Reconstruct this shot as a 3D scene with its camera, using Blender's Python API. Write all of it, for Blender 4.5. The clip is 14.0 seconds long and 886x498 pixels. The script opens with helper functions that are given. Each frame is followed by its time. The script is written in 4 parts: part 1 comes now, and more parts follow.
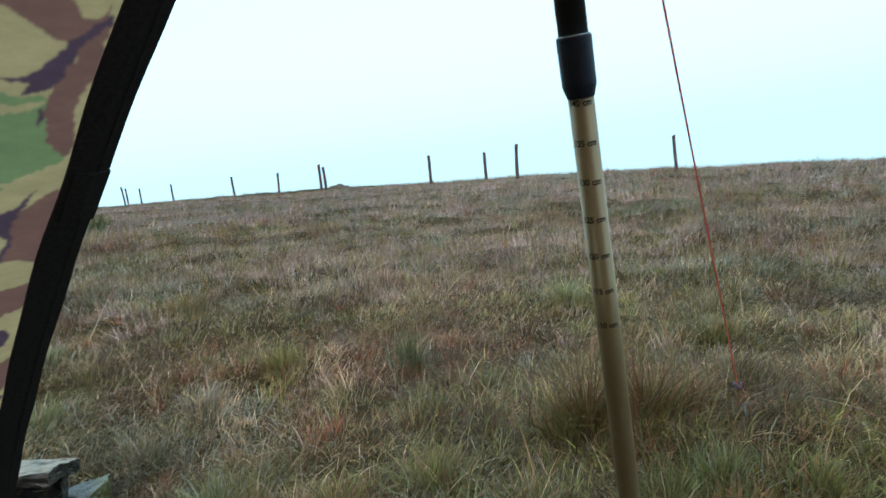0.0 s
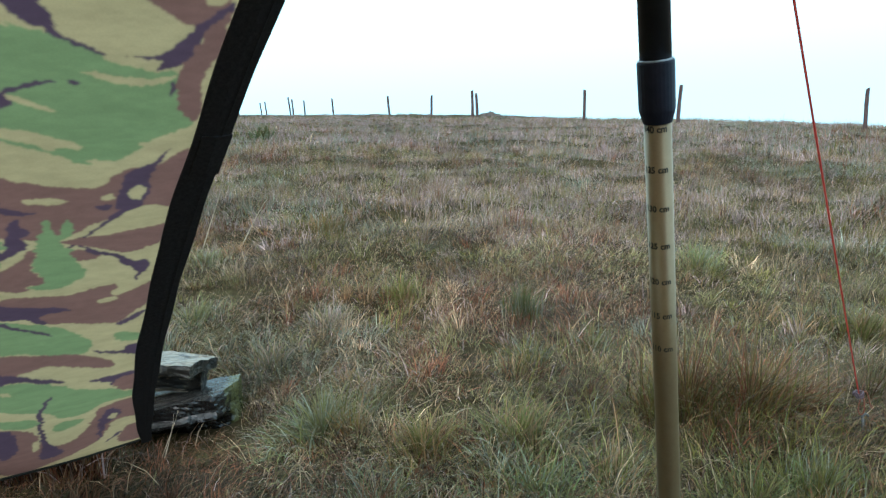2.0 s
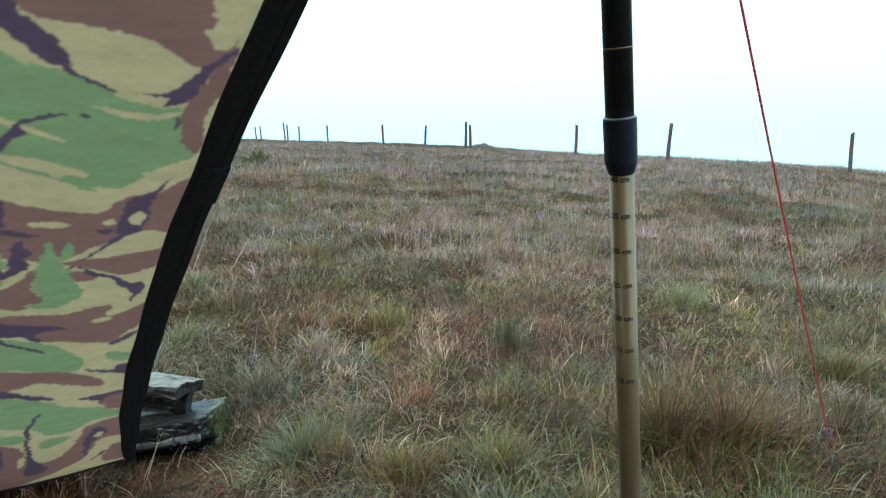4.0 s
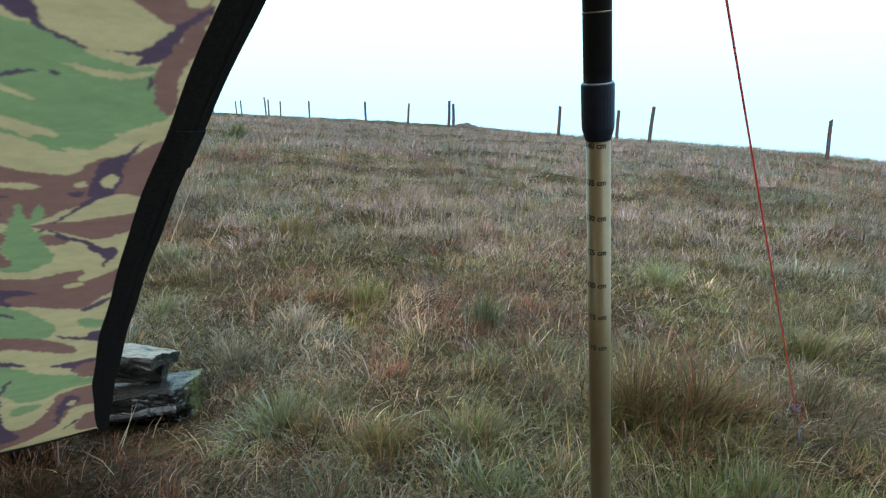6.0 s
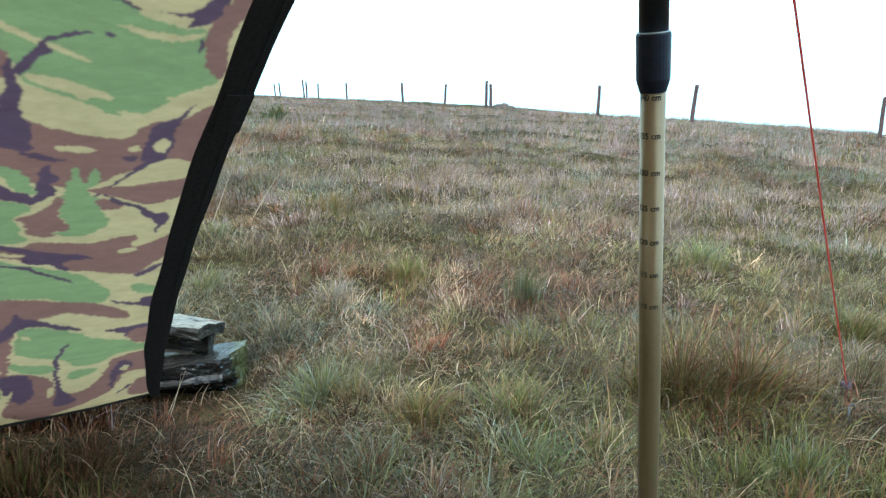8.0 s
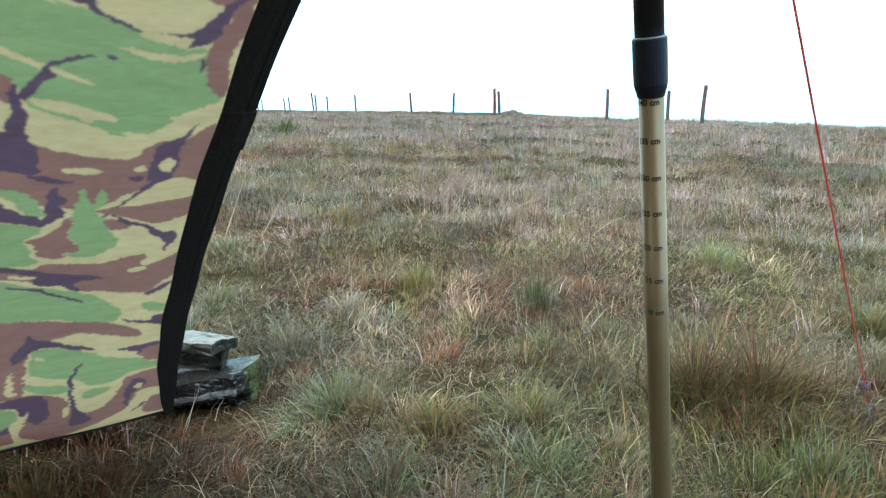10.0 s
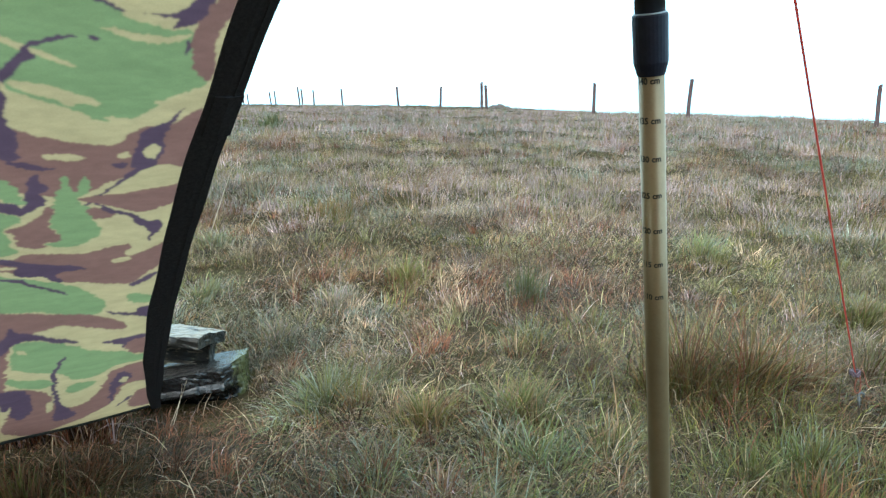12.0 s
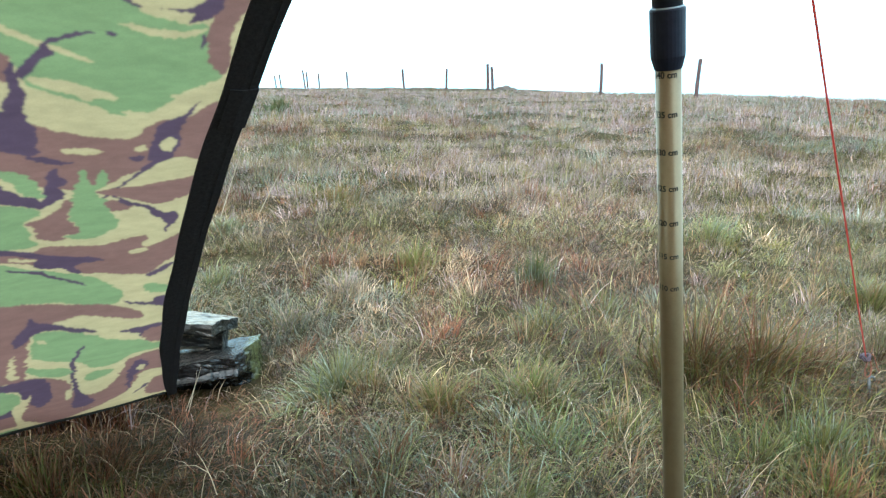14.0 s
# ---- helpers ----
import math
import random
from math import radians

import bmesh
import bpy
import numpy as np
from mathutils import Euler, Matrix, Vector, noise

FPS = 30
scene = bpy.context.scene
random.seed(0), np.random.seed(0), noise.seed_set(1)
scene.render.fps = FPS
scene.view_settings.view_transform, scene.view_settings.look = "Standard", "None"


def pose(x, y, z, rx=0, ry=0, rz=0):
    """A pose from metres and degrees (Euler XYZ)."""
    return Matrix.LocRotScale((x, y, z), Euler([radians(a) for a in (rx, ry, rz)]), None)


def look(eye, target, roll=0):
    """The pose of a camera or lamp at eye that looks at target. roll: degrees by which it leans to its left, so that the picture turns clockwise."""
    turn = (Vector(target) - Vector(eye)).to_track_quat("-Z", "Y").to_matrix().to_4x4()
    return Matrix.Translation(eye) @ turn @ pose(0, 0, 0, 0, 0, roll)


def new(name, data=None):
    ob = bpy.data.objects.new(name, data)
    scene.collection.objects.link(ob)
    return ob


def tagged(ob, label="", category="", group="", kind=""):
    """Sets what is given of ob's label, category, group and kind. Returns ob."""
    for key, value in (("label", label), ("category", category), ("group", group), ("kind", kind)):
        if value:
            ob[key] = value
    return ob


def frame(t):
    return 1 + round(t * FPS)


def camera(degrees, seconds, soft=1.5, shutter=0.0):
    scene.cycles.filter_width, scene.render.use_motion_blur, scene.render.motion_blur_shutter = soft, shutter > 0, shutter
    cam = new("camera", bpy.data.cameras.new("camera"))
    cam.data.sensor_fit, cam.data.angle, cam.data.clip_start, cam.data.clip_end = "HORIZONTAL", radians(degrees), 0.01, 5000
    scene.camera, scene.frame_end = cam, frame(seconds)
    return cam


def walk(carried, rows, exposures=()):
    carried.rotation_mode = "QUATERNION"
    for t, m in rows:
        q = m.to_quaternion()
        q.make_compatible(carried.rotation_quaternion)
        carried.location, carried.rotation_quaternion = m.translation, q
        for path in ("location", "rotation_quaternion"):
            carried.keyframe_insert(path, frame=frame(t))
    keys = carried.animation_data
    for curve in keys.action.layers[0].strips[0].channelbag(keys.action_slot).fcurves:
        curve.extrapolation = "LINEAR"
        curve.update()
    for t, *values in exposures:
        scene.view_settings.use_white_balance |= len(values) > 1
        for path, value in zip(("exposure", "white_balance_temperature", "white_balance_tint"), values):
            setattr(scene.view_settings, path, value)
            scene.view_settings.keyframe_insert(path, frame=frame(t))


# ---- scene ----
cam = camera(67.5, 14.0, soft=1.3, shutter=0.28)
PATH = [
    (0, (0.0423, 0.0489, 0.5687), (0.4972, 1.9810, 0.3240), -7.67),
    (0.5, (0.0498, 0.0495, 0.5747), (0.6092, 1.9609, 0.3910), -8.75),
    (1, (0.0131, 0.0320, 0.5779), (0.3728, 1.9902, 0.3879), -8.49),
    (1.5, (0.0558, 0.0370, 0.5931), (0.0657, 1.9837, 0.1343), -12.19),
    (2, (0.0954, 0.0297, 0.6134), (0.1101, 1.9871, 0.2028), -3.21),
    (2.5, (0.0935, 0.0083, 0.6246), (0.1036, 1.9723, 0.2471), -2.19),
    (3, (0.0953, 0.0015, 0.6272), (0.1123, 1.9745, 0.3000), -1.70),
    (3.5, (0.0987, -0.0036, 0.6260), (0.1292, 1.9700, 0.3035), -1.55),
    (6, (0.1052, -0.0050, 0.6129), (0.2089, 1.9544, 0.2258), -0.09),
    (6.5, (0.0999, -0.0039, 0.6101), (0.1852, 1.9527, 0.2047), -0.04),
    (7, (0.1000, -0.0046, 0.6022), (0.1694, 1.9502, 0.1851), 0.05),
    (7.5, (0.0914, -0.0145, 0.6074), (0.1191, 1.9381, 0.1755), -0.09),
    (8, (0.0959, -0.0080, 0.5953), (0.0898, 1.9431, 0.1557), -0.53),
    (8.5, (0.0955, -0.0072, 0.5956), (0.0691, 1.9429, 0.1525), -1.13),
    (11, (0.1073, -0.0050, 0.5974), (0.0703, 1.9546, 0.1991), -2.81),
    (11.5, (0.0994, 0.0054, 0.5884), (0.0792, 1.9633, 0.1808), -2.49),
    (12, (0.0976, 0.0034, 0.5878), (0.0903, 1.9563, 0.1565), -2.43),
    (12.5, (0.0969, 0.0039, 0.5874), (0.0924, 1.9513, 0.1318), -2.65),
    (13, (0.0948, 0.0053, 0.5882), (0.0857, 1.9478, 0.1124), -2.85),
    (13.5, (0.0905, -0.0008, 0.5912), (0.0747, 1.9391, 0.1052), -2.92),
    (14, (0.0904, -0.0005, 0.5966), (0.0607, 1.9406, 0.1156), -2.95),
]
EXPOSURES = [(0.0, -1.1, 6800, 15), (0.3, -1.5, 6500, 11), (0.6, -1.85, 6400, 10), (1.0, -2.05, 6300, 10), (1.3, -2.05, 6400, 10), (1.5, -1.9, 6500, 10), (1.7, -1.3, 6500, 12), (2.0, -0.75, 6500, 14),
             (3.0, -0.62, 6500, 14), (3.5, -0.72, 6500, 14), (6.0, -0.85, 6500, 15), (6.5, -0.62, 6500, 14), (7.5, -0.46, 6500, 14), (8.5, -0.26, 6500, 14), (11.0, -0.3, 6500, 14), (12.5, -0.17, 6500, 14), (14.0, 0.04, 6500, 14)]
walk(cam, [(t, look(eye, target, roll)) for t, eye, target, roll in PATH], EXPOSURES)

# ---- light: overcast hilltop ----
world = bpy.data.worlds.new("overcast")
scene.world = world
world.use_nodes = True
wn, wl = world.node_tree.nodes, world.node_tree.links
wn.clear()
sky = wn.new("ShaderNodeTexSky")
sky.sky_type, sky.sun_disc = "NISHITA", False
sky.sun_elevation, sky.sun_rotation = radians(48), radians(200)
sky.air_density, sky.dust_density, sky.ozone_density = 1.0, 6.0, 1.0
grey = wn.new("ShaderNodeHueSaturation")
grey.inputs["Saturation"].default_value = 0.55
cloud = wn.new("ShaderNodeMix")
cloud.data_type = "RGBA"
cloud.inputs["Factor"].default_value = 0.6
cloud.inputs["B"].default_value = (5.8, 10.6, 12.7, 1)
wb = wn.new("ShaderNodeBackground")
wb.inputs["Strength"].default_value = 0.40
wo = wn.new("ShaderNodeOutputWorld")
wl.new(sky.outputs["Color"], grey.inputs["Color"])
wl.new(grey.outputs["Color"], cloud.inputs["A"])
wl.new(cloud.outputs["Result"], wb.inputs["Color"])
wl.new(wb.outputs["Background"], wo.inputs["Surface"])
sun_data = bpy.data.lights.new("sun", "SUN")
sun_data.energy, sun_data.angle, sun_data.color = 0.6, radians(25), (1.0, 0.97, 0.92)
sun = new("sun", sun_data)
sun.matrix_world = look((0, 0, 20), (5, 12, 0))


# ---- materials ----
def material(name, roughness=0.7, metallic=0.0):
    m = bpy.data.materials.new(name)
    m.use_nodes = True
    b = m.node_tree.nodes["Principled BSDF"]
    b.inputs["Roughness"].default_value, b.inputs["Metallic"].default_value = roughness, metallic
    return m, m.node_tree.nodes, m.node_tree.links, b


def noise_node(nodes, links, scale, detail=6, rough=0.6, coord="Object"):
    tc = nodes.new("ShaderNodeTexCoord")
    n = nodes.new("ShaderNodeTexNoise")
    n.inputs["Scale"].default_value, n.inputs["Detail"].default_value = scale, detail
    n.inputs["Roughness"].default_value = rough
    links.new(tc.outputs[coord], n.inputs["Vector"])
    return n


def ramp(nodes, links, source, stops):
    r = nodes.new("ShaderNodeValToRGB")
    while len(r.color_ramp.elements) < len(stops):
        r.color_ramp.elements.new(0.5)
    for e, (p, c) in zip(r.color_ramp.elements, stops):
        e.position, e.color = p, (*c, 1)
    links.new(source, r.inputs["Fac"])
    return r


def bumped(nodes, links, bsdf, source, strength, distance):
    b = nodes.new("ShaderNodeBump")
    b.inputs["Strength"].default_value, b.inputs["Distance"].default_value = strength, distance
    links.new(source, b.inputs["Height"])
    links.new(b.outputs["Normal"], bsdf.inputs["Normal"])


def noisy(name, stops, scale, roughness=0.7, metallic=0.0, bump=0.3, depth=0.002, fine=6.0):
    m, n, l, b = material(name, roughness, metallic)
    a = noise_node(n, l, scale)
    c = noise_node(n, l, scale * fine, 4)
    mix = n.new("ShaderNodeMath")
    mix.operation = "MULTIPLY_ADD"
    mix.inputs[1].default_value = 0.4
    l.new(c.outputs["Fac"], mix.inputs[0])
    scaled = n.new("ShaderNodeMath")
    scaled.operation = "MULTIPLY"
    scaled.inputs[1].default_value = 0.6
    l.new(a.outputs["Fac"], scaled.inputs[0])
    l.new(scaled.outputs[0], mix.inputs[2])
    r = ramp(n, l, mix.outputs[0], stops)
    l.new(r.outputs["Color"], b.inputs["Base Color"])
    bumped(n, l, b, mix.outputs[0], bump, depth)
    return m


def tinted(name, roughness, through_light, grain=0.12, scale=60):
    """Colour from the mesh's tint, broken by a fine grain, part of the light passing through."""
    m, n, l, b = material(name, roughness)
    a = n.new("ShaderNodeAttribute")
    a.attribute_name = "tint"
    g = noise_node(n, l, scale, 3)
    v = n.new("ShaderNodeMapRange")
    v.inputs["To Min"].default_value, v.inputs["To Max"].default_value = 1 - grain * 2, 1 + grain * 2
    l.new(g.outputs["Fac"], v.inputs["Value"])
    mul = n.new("ShaderNodeVectorMath")
    mul.operation = "SCALE"
    l.new(a.outputs["Color"], mul.inputs[0])
    l.new(v.outputs["Result"], mul.inputs["Scale"])
    l.new(mul.outputs["Vector"], b.inputs["Base Color"])
    t = n.new("ShaderNodeBsdfTranslucent")
    l.new(mul.outputs["Vector"], t.inputs["Color"])
    s = n.new("ShaderNodeMixShader")
    s.inputs["Fac"].default_value = through_light
    l.new(b.outputs["BSDF"], s.inputs[1])
    l.new(t.outputs["BSDF"], s.inputs[2])
    l.new(s.outputs["Shader"], n["Material Output"].inputs["Surface"])
    return m, n, l, b


earth = noisy("peaty_thatch", [(0.3, (0.016, 0.011, 0.006)), (0.5, (0.050, 0.036, 0.017)), (0.7, (0.12, 0.10, 0.045))], 9.0, 0.95, bump=0.8, depth=0.02)
earth.node_tree.nodes["Principled BSDF"].inputs["Specular IOR Level"].default_value = 0.03
blade_mat, _n, _l, _b = tinted("grass_blade", 0.45, 0.2, 0.12, 30)
_b.inputs["Specular IOR Level"].default_value = 0.2
cloth, _n, _l, _b = tinted("camouflage_nylon", 0.6, 0.55, 0.05, 500)
_w = noise_node(_n, _l, 900, 2)
bumped(_n, _l, _b, _w.outputs["Fac"], 0.15, 0.0006)
webbing = noisy("black_webbing", [(0.3, (0.018, 0.016, 0.018)), (0.7, (0.048, 0.042, 0.046))], 260, 0.65, bump=0.5, depth=0.0006)
webbing.node_tree.nodes["Principled BSDF"].inputs["Specular IOR Level"].default_value = 0.08
patch_mat = noisy("dark_green_stitch", [(0.3, (0.011, 0.012, 0.011)), (0.7, (0.03, 0.033, 0.028))], 400, 0.7, bump=0.5, depth=0.0006)
gold = noisy("gold_anodised_aluminium", [(0.3, (0.275, 0.184, 0.103)), (0.7, (0.335, 0.228, 0.13))], 120, 0.38, 0.45, bump=0.05, depth=0.0003)
black_tube = noisy("black_anodised_aluminium", [(0.3, (0.016, 0.015, 0.021)), (0.7, (0.028, 0.026, 0.036))], 150, 0.35, 0.3, bump=0.05, depth=0.0003)
black_plastic = noisy("black_plastic", [(0.3, (0.012, 0.013, 0.024)), (0.7, (0.022, 0.023, 0.040))], 200, 0.45, bump=0.15, depth=0.0004)
black_plastic.node_tree.nodes["Principled BSDF"].inputs["Specular IOR Level"].default_value = 0.2
ring_mat = noisy("worn_grey_rim", [(0.3, (0.25, 0.26, 0.28)), (0.7, (0.45, 0.46, 0.48))], 300, 0.4, 0.4)
ink = noisy("black_ink", [(0.3, (0.015, 0.014, 0.012)), (0.7, (0.03, 0.028, 0.02))], 300, 0.6)
cord_mat = noisy("red_cord", [(0.3, (0.42, 0.05, 0.028)), (0.7, (0.62, 0.085, 0.05))], 600, 0.7, bump=0.6, depth=0.0006)
_n, _l = cord_mat.node_tree.nodes, cord_mat.node_tree.links
_t, _s = _n.new("ShaderNodeBsdfTranslucent"), _n.new("ShaderNodeMixShader")
_t.inputs["Color"].default_value, _s.inputs["Fac"].default_value = (0.8, 0.25, 0.22, 1), 0.5
_l.new(_n["Principled BSDF"].outputs["BSDF"], _s.inputs[1])
_l.new(_t.outputs["BSDF"], _s.inputs[2])
_l.new(_s.outputs["Shader"], _n["Material Output"].inputs["Surface"])
steel = noisy("dull_aluminium_peg", [(0.3, (0.07, 0.07, 0.07)), (0.7, (0.15, 0.145, 0.14))], 200, 0.4, 0.8)
timber = noisy("weathered_post_timber", [(0.3, (0.058, 0.036, 0.034)), (0.5, (0.105, 0.066, 0.062)), (0.7, (0.16, 0.108, 0.10))], 14, 0.9, bump=0.8, depth=0.01)
timber.node_tree.nodes["Principled BSDF"].inputs["Specular IOR Level"].default_value = 0.1
stone = noisy("wet_gritstone", [(0.35, (0.010, 0.009, 0.009)), (0.52, (0.022, 0.020, 0.017)), (0.60, (0.05, 0.040, 0.03)), (0.70, (0.24, 0.19, 0.125))], 30, 0.35, bump=0.9, depth=0.004)
def weathered_skylit(m, colour, scale):
    """Pale grit and painted-in sky sheen on a stone's upward faces."""
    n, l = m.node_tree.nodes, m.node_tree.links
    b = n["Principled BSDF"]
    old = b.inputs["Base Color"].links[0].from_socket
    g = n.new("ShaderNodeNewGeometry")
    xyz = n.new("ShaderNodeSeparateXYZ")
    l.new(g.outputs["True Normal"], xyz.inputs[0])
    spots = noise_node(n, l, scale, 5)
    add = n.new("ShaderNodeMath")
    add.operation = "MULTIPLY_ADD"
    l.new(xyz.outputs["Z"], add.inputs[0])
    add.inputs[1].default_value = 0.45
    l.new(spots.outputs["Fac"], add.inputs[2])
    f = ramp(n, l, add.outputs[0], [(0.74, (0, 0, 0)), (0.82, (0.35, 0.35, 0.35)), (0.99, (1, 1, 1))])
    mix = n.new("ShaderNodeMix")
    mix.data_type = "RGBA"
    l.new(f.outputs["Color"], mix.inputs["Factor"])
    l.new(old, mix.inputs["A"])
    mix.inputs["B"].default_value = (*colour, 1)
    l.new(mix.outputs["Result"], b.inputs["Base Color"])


# near-black sides and pale tops carry shade and sky sheen in the colour
weathered_skylit(stone, (0.26, 0.205, 0.15), 45)
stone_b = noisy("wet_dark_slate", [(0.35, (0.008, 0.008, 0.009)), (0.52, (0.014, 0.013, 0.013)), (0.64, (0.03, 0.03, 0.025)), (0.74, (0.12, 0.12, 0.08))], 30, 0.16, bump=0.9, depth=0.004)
weathered_skylit(stone_b, (0.05, 0.043, 0.038), 45)
stone.node_tree.nodes["Principled BSDF"].inputs["Specular IOR Level"].default_value = 0.3
stone_b.node_tree.nodes["Principled BSDF"].inputs["Specular IOR Level"].default_value = 0.5


def mossy(m, colour, start):
    """Olive moss grown over one end of a stone, with a ragged border."""
    n, l = m.node_tree.nodes, m.node_tree.links
    b = n["Principled BSDF"]
    old = b.inputs["Base Color"].links[0].from_socket
    tc, xyz = n.new("ShaderNodeTexCoord"), n.new("ShaderNodeSeparateXYZ")
    l.new(tc.outputs["Object"], xyz.inputs[0])
    spots = noise_node(n, l, 40, 4)
    add = n.new("ShaderNodeMath")
    add.operation = "MULTIPLY_ADD"
    l.new(spots.outputs["Fac"], add.inputs[0])
    add.inputs[1].default_value = 0.05
    l.new(xyz.outputs["X"], add.inputs[2])
    f = ramp(n, l, add.outputs[0], [(start, (0, 0, 0)), (start + 0.012, (1, 1, 1))])
    mix = n.new("ShaderNodeMix")
    mix.data_type = "RGBA"
    l.new(f.outputs["Color"], mix.inputs["Factor"])
    l.new(old, mix.inputs["A"])
    mix.inputs["B"].default_value = (*colour, 1)
    l.new(mix.outputs["Result"], b.inputs["Base Color"])


mossy(stone_b, (0.085, 0.082, 0.032), 0.112)
peat = noisy("heather_peat", [(0.3, (0.05, 0.034, 0.026)), (0.7, (0.125, 0.088, 0.070))], 6, 0.95, bump=0.9, depth=0.05)


# ---- mesh helpers ----
def part(name, bm, mat, parent=None, label="", smooth=False):
    me = bpy.data.meshes.new(name)
    bm.to_mesh(me)
    bm.free()
    me.materials.append(mat)
    if smooth:
        me.polygons.foreach_set("use_smooth", [True] * len(me.polygons))
    ob = new(name, me)
    if parent:
        ob.parent = parent
        ob.matrix_parent_inverse = parent.matrix_world.inverted()
    return tagged(ob, label)


def thing(name, at, label, category, group="", kind=""):
    ob = new(name)
    ob.empty_display_size = 0.05
    ob.location = at
    bpy.context.view_layer.update()
    return tagged(ob, label, category, group, kind)


def tube(points, radii, sides=20, caps=True):
    """A bmesh tube along points with a radius at each."""
    bm = bmesh.new()
    pts = [Vector(p) for p in points]
    rings = []
    for i, p in enumerate(pts):
        d = (pts[min(i + 1, len(pts) - 1)] - pts[max(i - 1, 0)]).normalized()
        a = d.cross(Vector((0.31, 0.95, 0.05))).normalized()
        b = d.cross(a)
        rings.append([bm.verts.new(p + radii[i] * (math.cos(k * math.tau / sides) * a + math.sin(k * math.tau / sides) * b)) for k in range(sides)])
    for r0, r1 in zip(rings, rings[1:]):
        for k in range(sides):
            bm.faces.new((r0[k], r0[(k + 1) % sides], r1[(k + 1) % sides], r1[k]))
    if caps:
        bm.faces.new(rings[0])
        bm.faces.new(rings[-1])
    bmesh.ops.recalc_face_normals(bm, faces=bm.faces)
    return bm


def raw_mesh(name, verts, quads, tris, mat, tint=None):
    """A mesh from arrays, fast."""
    me = bpy.data.meshes.new(name)
    nq, nt = len(quads), len(tris)
    me.vertices.add(len(verts))
    me.vertices.foreach_set("co", np.ascontiguousarray(verts, np.float32).ravel())
    me.loops.add(nq * 4 + nt * 3)
    me.loops.foreach_set("vertex_index", np.concatenate([np.ravel(quads), np.ravel(tris)]).astype(np.int32))
    me.polygons.add(nq + nt)
    me.polygons.foreach_set("loop_start", np.concatenate([np.arange(nq) * 4, nq * 4 + np.arange(nt) * 3]).astype(np.int32))
    me.update(calc_edges=True)
    if tint is not None:
        at = me.color_attributes.new("tint", "FLOAT_COLOR", "POINT")
        at.data.foreach_set("color", np.c_[tint, np.ones(len(tint))].astype(np.float32).ravel())
    me.materials.append(mat)
    return new(name, me)


def field(x, y, size, seed=0):
    """Smooth value noise, 0 to 1, in numpy."""
    x, y = np.asarray(x, float) / size + 37.3 * seed, np.asarray(y, float) / size - 11.7 * seed
    i, j = np.floor(x), np.floor(y)
    f, g = x - i, y - j
    f, g = f * f * (3 - 2 * f), g * g * (3 - 2 * g)

    def h(a, b):
        s = np.sin(a * 127.1 + b * 311.7 + seed * 74.7) * 43758.5453
        return s - np.floor(s)
    return (h(i, j) * (1 - f) + h(i + 1, j) * f) * (1 - g) + (h(i, j + 1) * (1 - f) + h(i + 1, j + 1) * f) * g


def terrain(x, y):
    """The moor: rises along the fence to the distance, falls across it, and drops away behind."""
    x, y = np.asarray(x, float), np.asarray(y, float)
    along, across = -0.4545 * x + 0.891 * y, 0.891 * x + 0.4545 * y
    z = np.where(along > 0, 2.0 * (1 - np.exp(-np.maximum(along, 0) / 40)), along * 0.05)
    z = np.maximum(z, -6) - 0.042 * np.clip(across, -60, 60)
    over = np.maximum(across - 13.5, 0)
    z = z - np.where(over < 12, 0.014 * over ** 2, 2.016 + 0.336 * (over - 12)).clip(0, 400)
    d = np.hypot(x, y)
    z = z + (field(x, y, 0.55, 1) - 0.5) * 0.06 * np.clip(d / 1.5, 0.3, 1) + (field(x, y, 1.9, 2) - 0.5) * 0.08 * np.clip(d / 4 - 0.2, 0, 1)
    z = z + (field(x, y, 7, 3) - 0.5) * 0.12 * np.clip(d / 12 - 0.3, 0, 1)
    # tussocky hummocks
    z = z + (field(x, y, 0.30, 31) ** 2 - 0.33) * 0.05 * np.clip(d / 2.5 - 0.2, 0, 1) + (field(x, y, 0.8, 32) ** 2 - 0.33) * 0.05 * np.clip(d / 6 - 0.3, 0, 1)
    # a dip by the stones and a hummock by the peg, levelled to fit the view
    for px, py, level, wide in ((-0.42, 1.30, -0.035, 0.28), (0.80, 1.05, 0.045, 0.2)):
        w = np.exp(-((x - px) ** 2 + (y - py) ** 2) / (2 * wide * wide))
        z = z * (1 - w) + level * w
    return z


# ---- ground: one sheet to the horizon ----
radii_g = np.concatenate([[0.02], np.geomspace(0.15, 60, 200), np.geomspace(75, 3000, 16)])
spokes = 320
ang = np.arange(spokes) * math.tau / spokes
gx, gy = radii_g[:, None] * np.sin(ang), 0.3 + radii_g[:, None] * np.cos(ang)
gz = terrain(gx, gy)
idx = np.arange(len(radii_g) * spokes).reshape(len(radii_g), spokes)
nxt = np.roll(idx, -1, 1)
ground = raw_mesh("ground", np.stack([gx, gy, gz], -1).reshape(-1, 3), np.stack([idx[:-1], nxt[:-1], nxt[1:], idx[1:]], -1).reshape(-1, 4)[:, ::-1],
                  np.zeros((0, 3), int), earth)
tagged(ground, "brown peaty moorland ground under matted grass", "ground", kind="structure")


def ground_at(x, y):
    return float(terrain(x, y))


# ---- tarp: one steep panel of printed nylon with a black bound edge ----
T_CORNER, T_ACROSS, T_UP, T_IN = Vector((-0.4319, 1.0886, 0.09)), Vector((-0.8533, -0.5213, 0)), Vector((0.3813, -0.6242, 0.6819)), Vector((0.3555, -0.5819, -0.7315))
T_HIGH = 1.305


def tarp_edge(v):
    """Outer edge of the panel, metres along the bottom direction at height v up the cloth."""
    return -0.015 + 0.02 * v - 0.112 * v * v


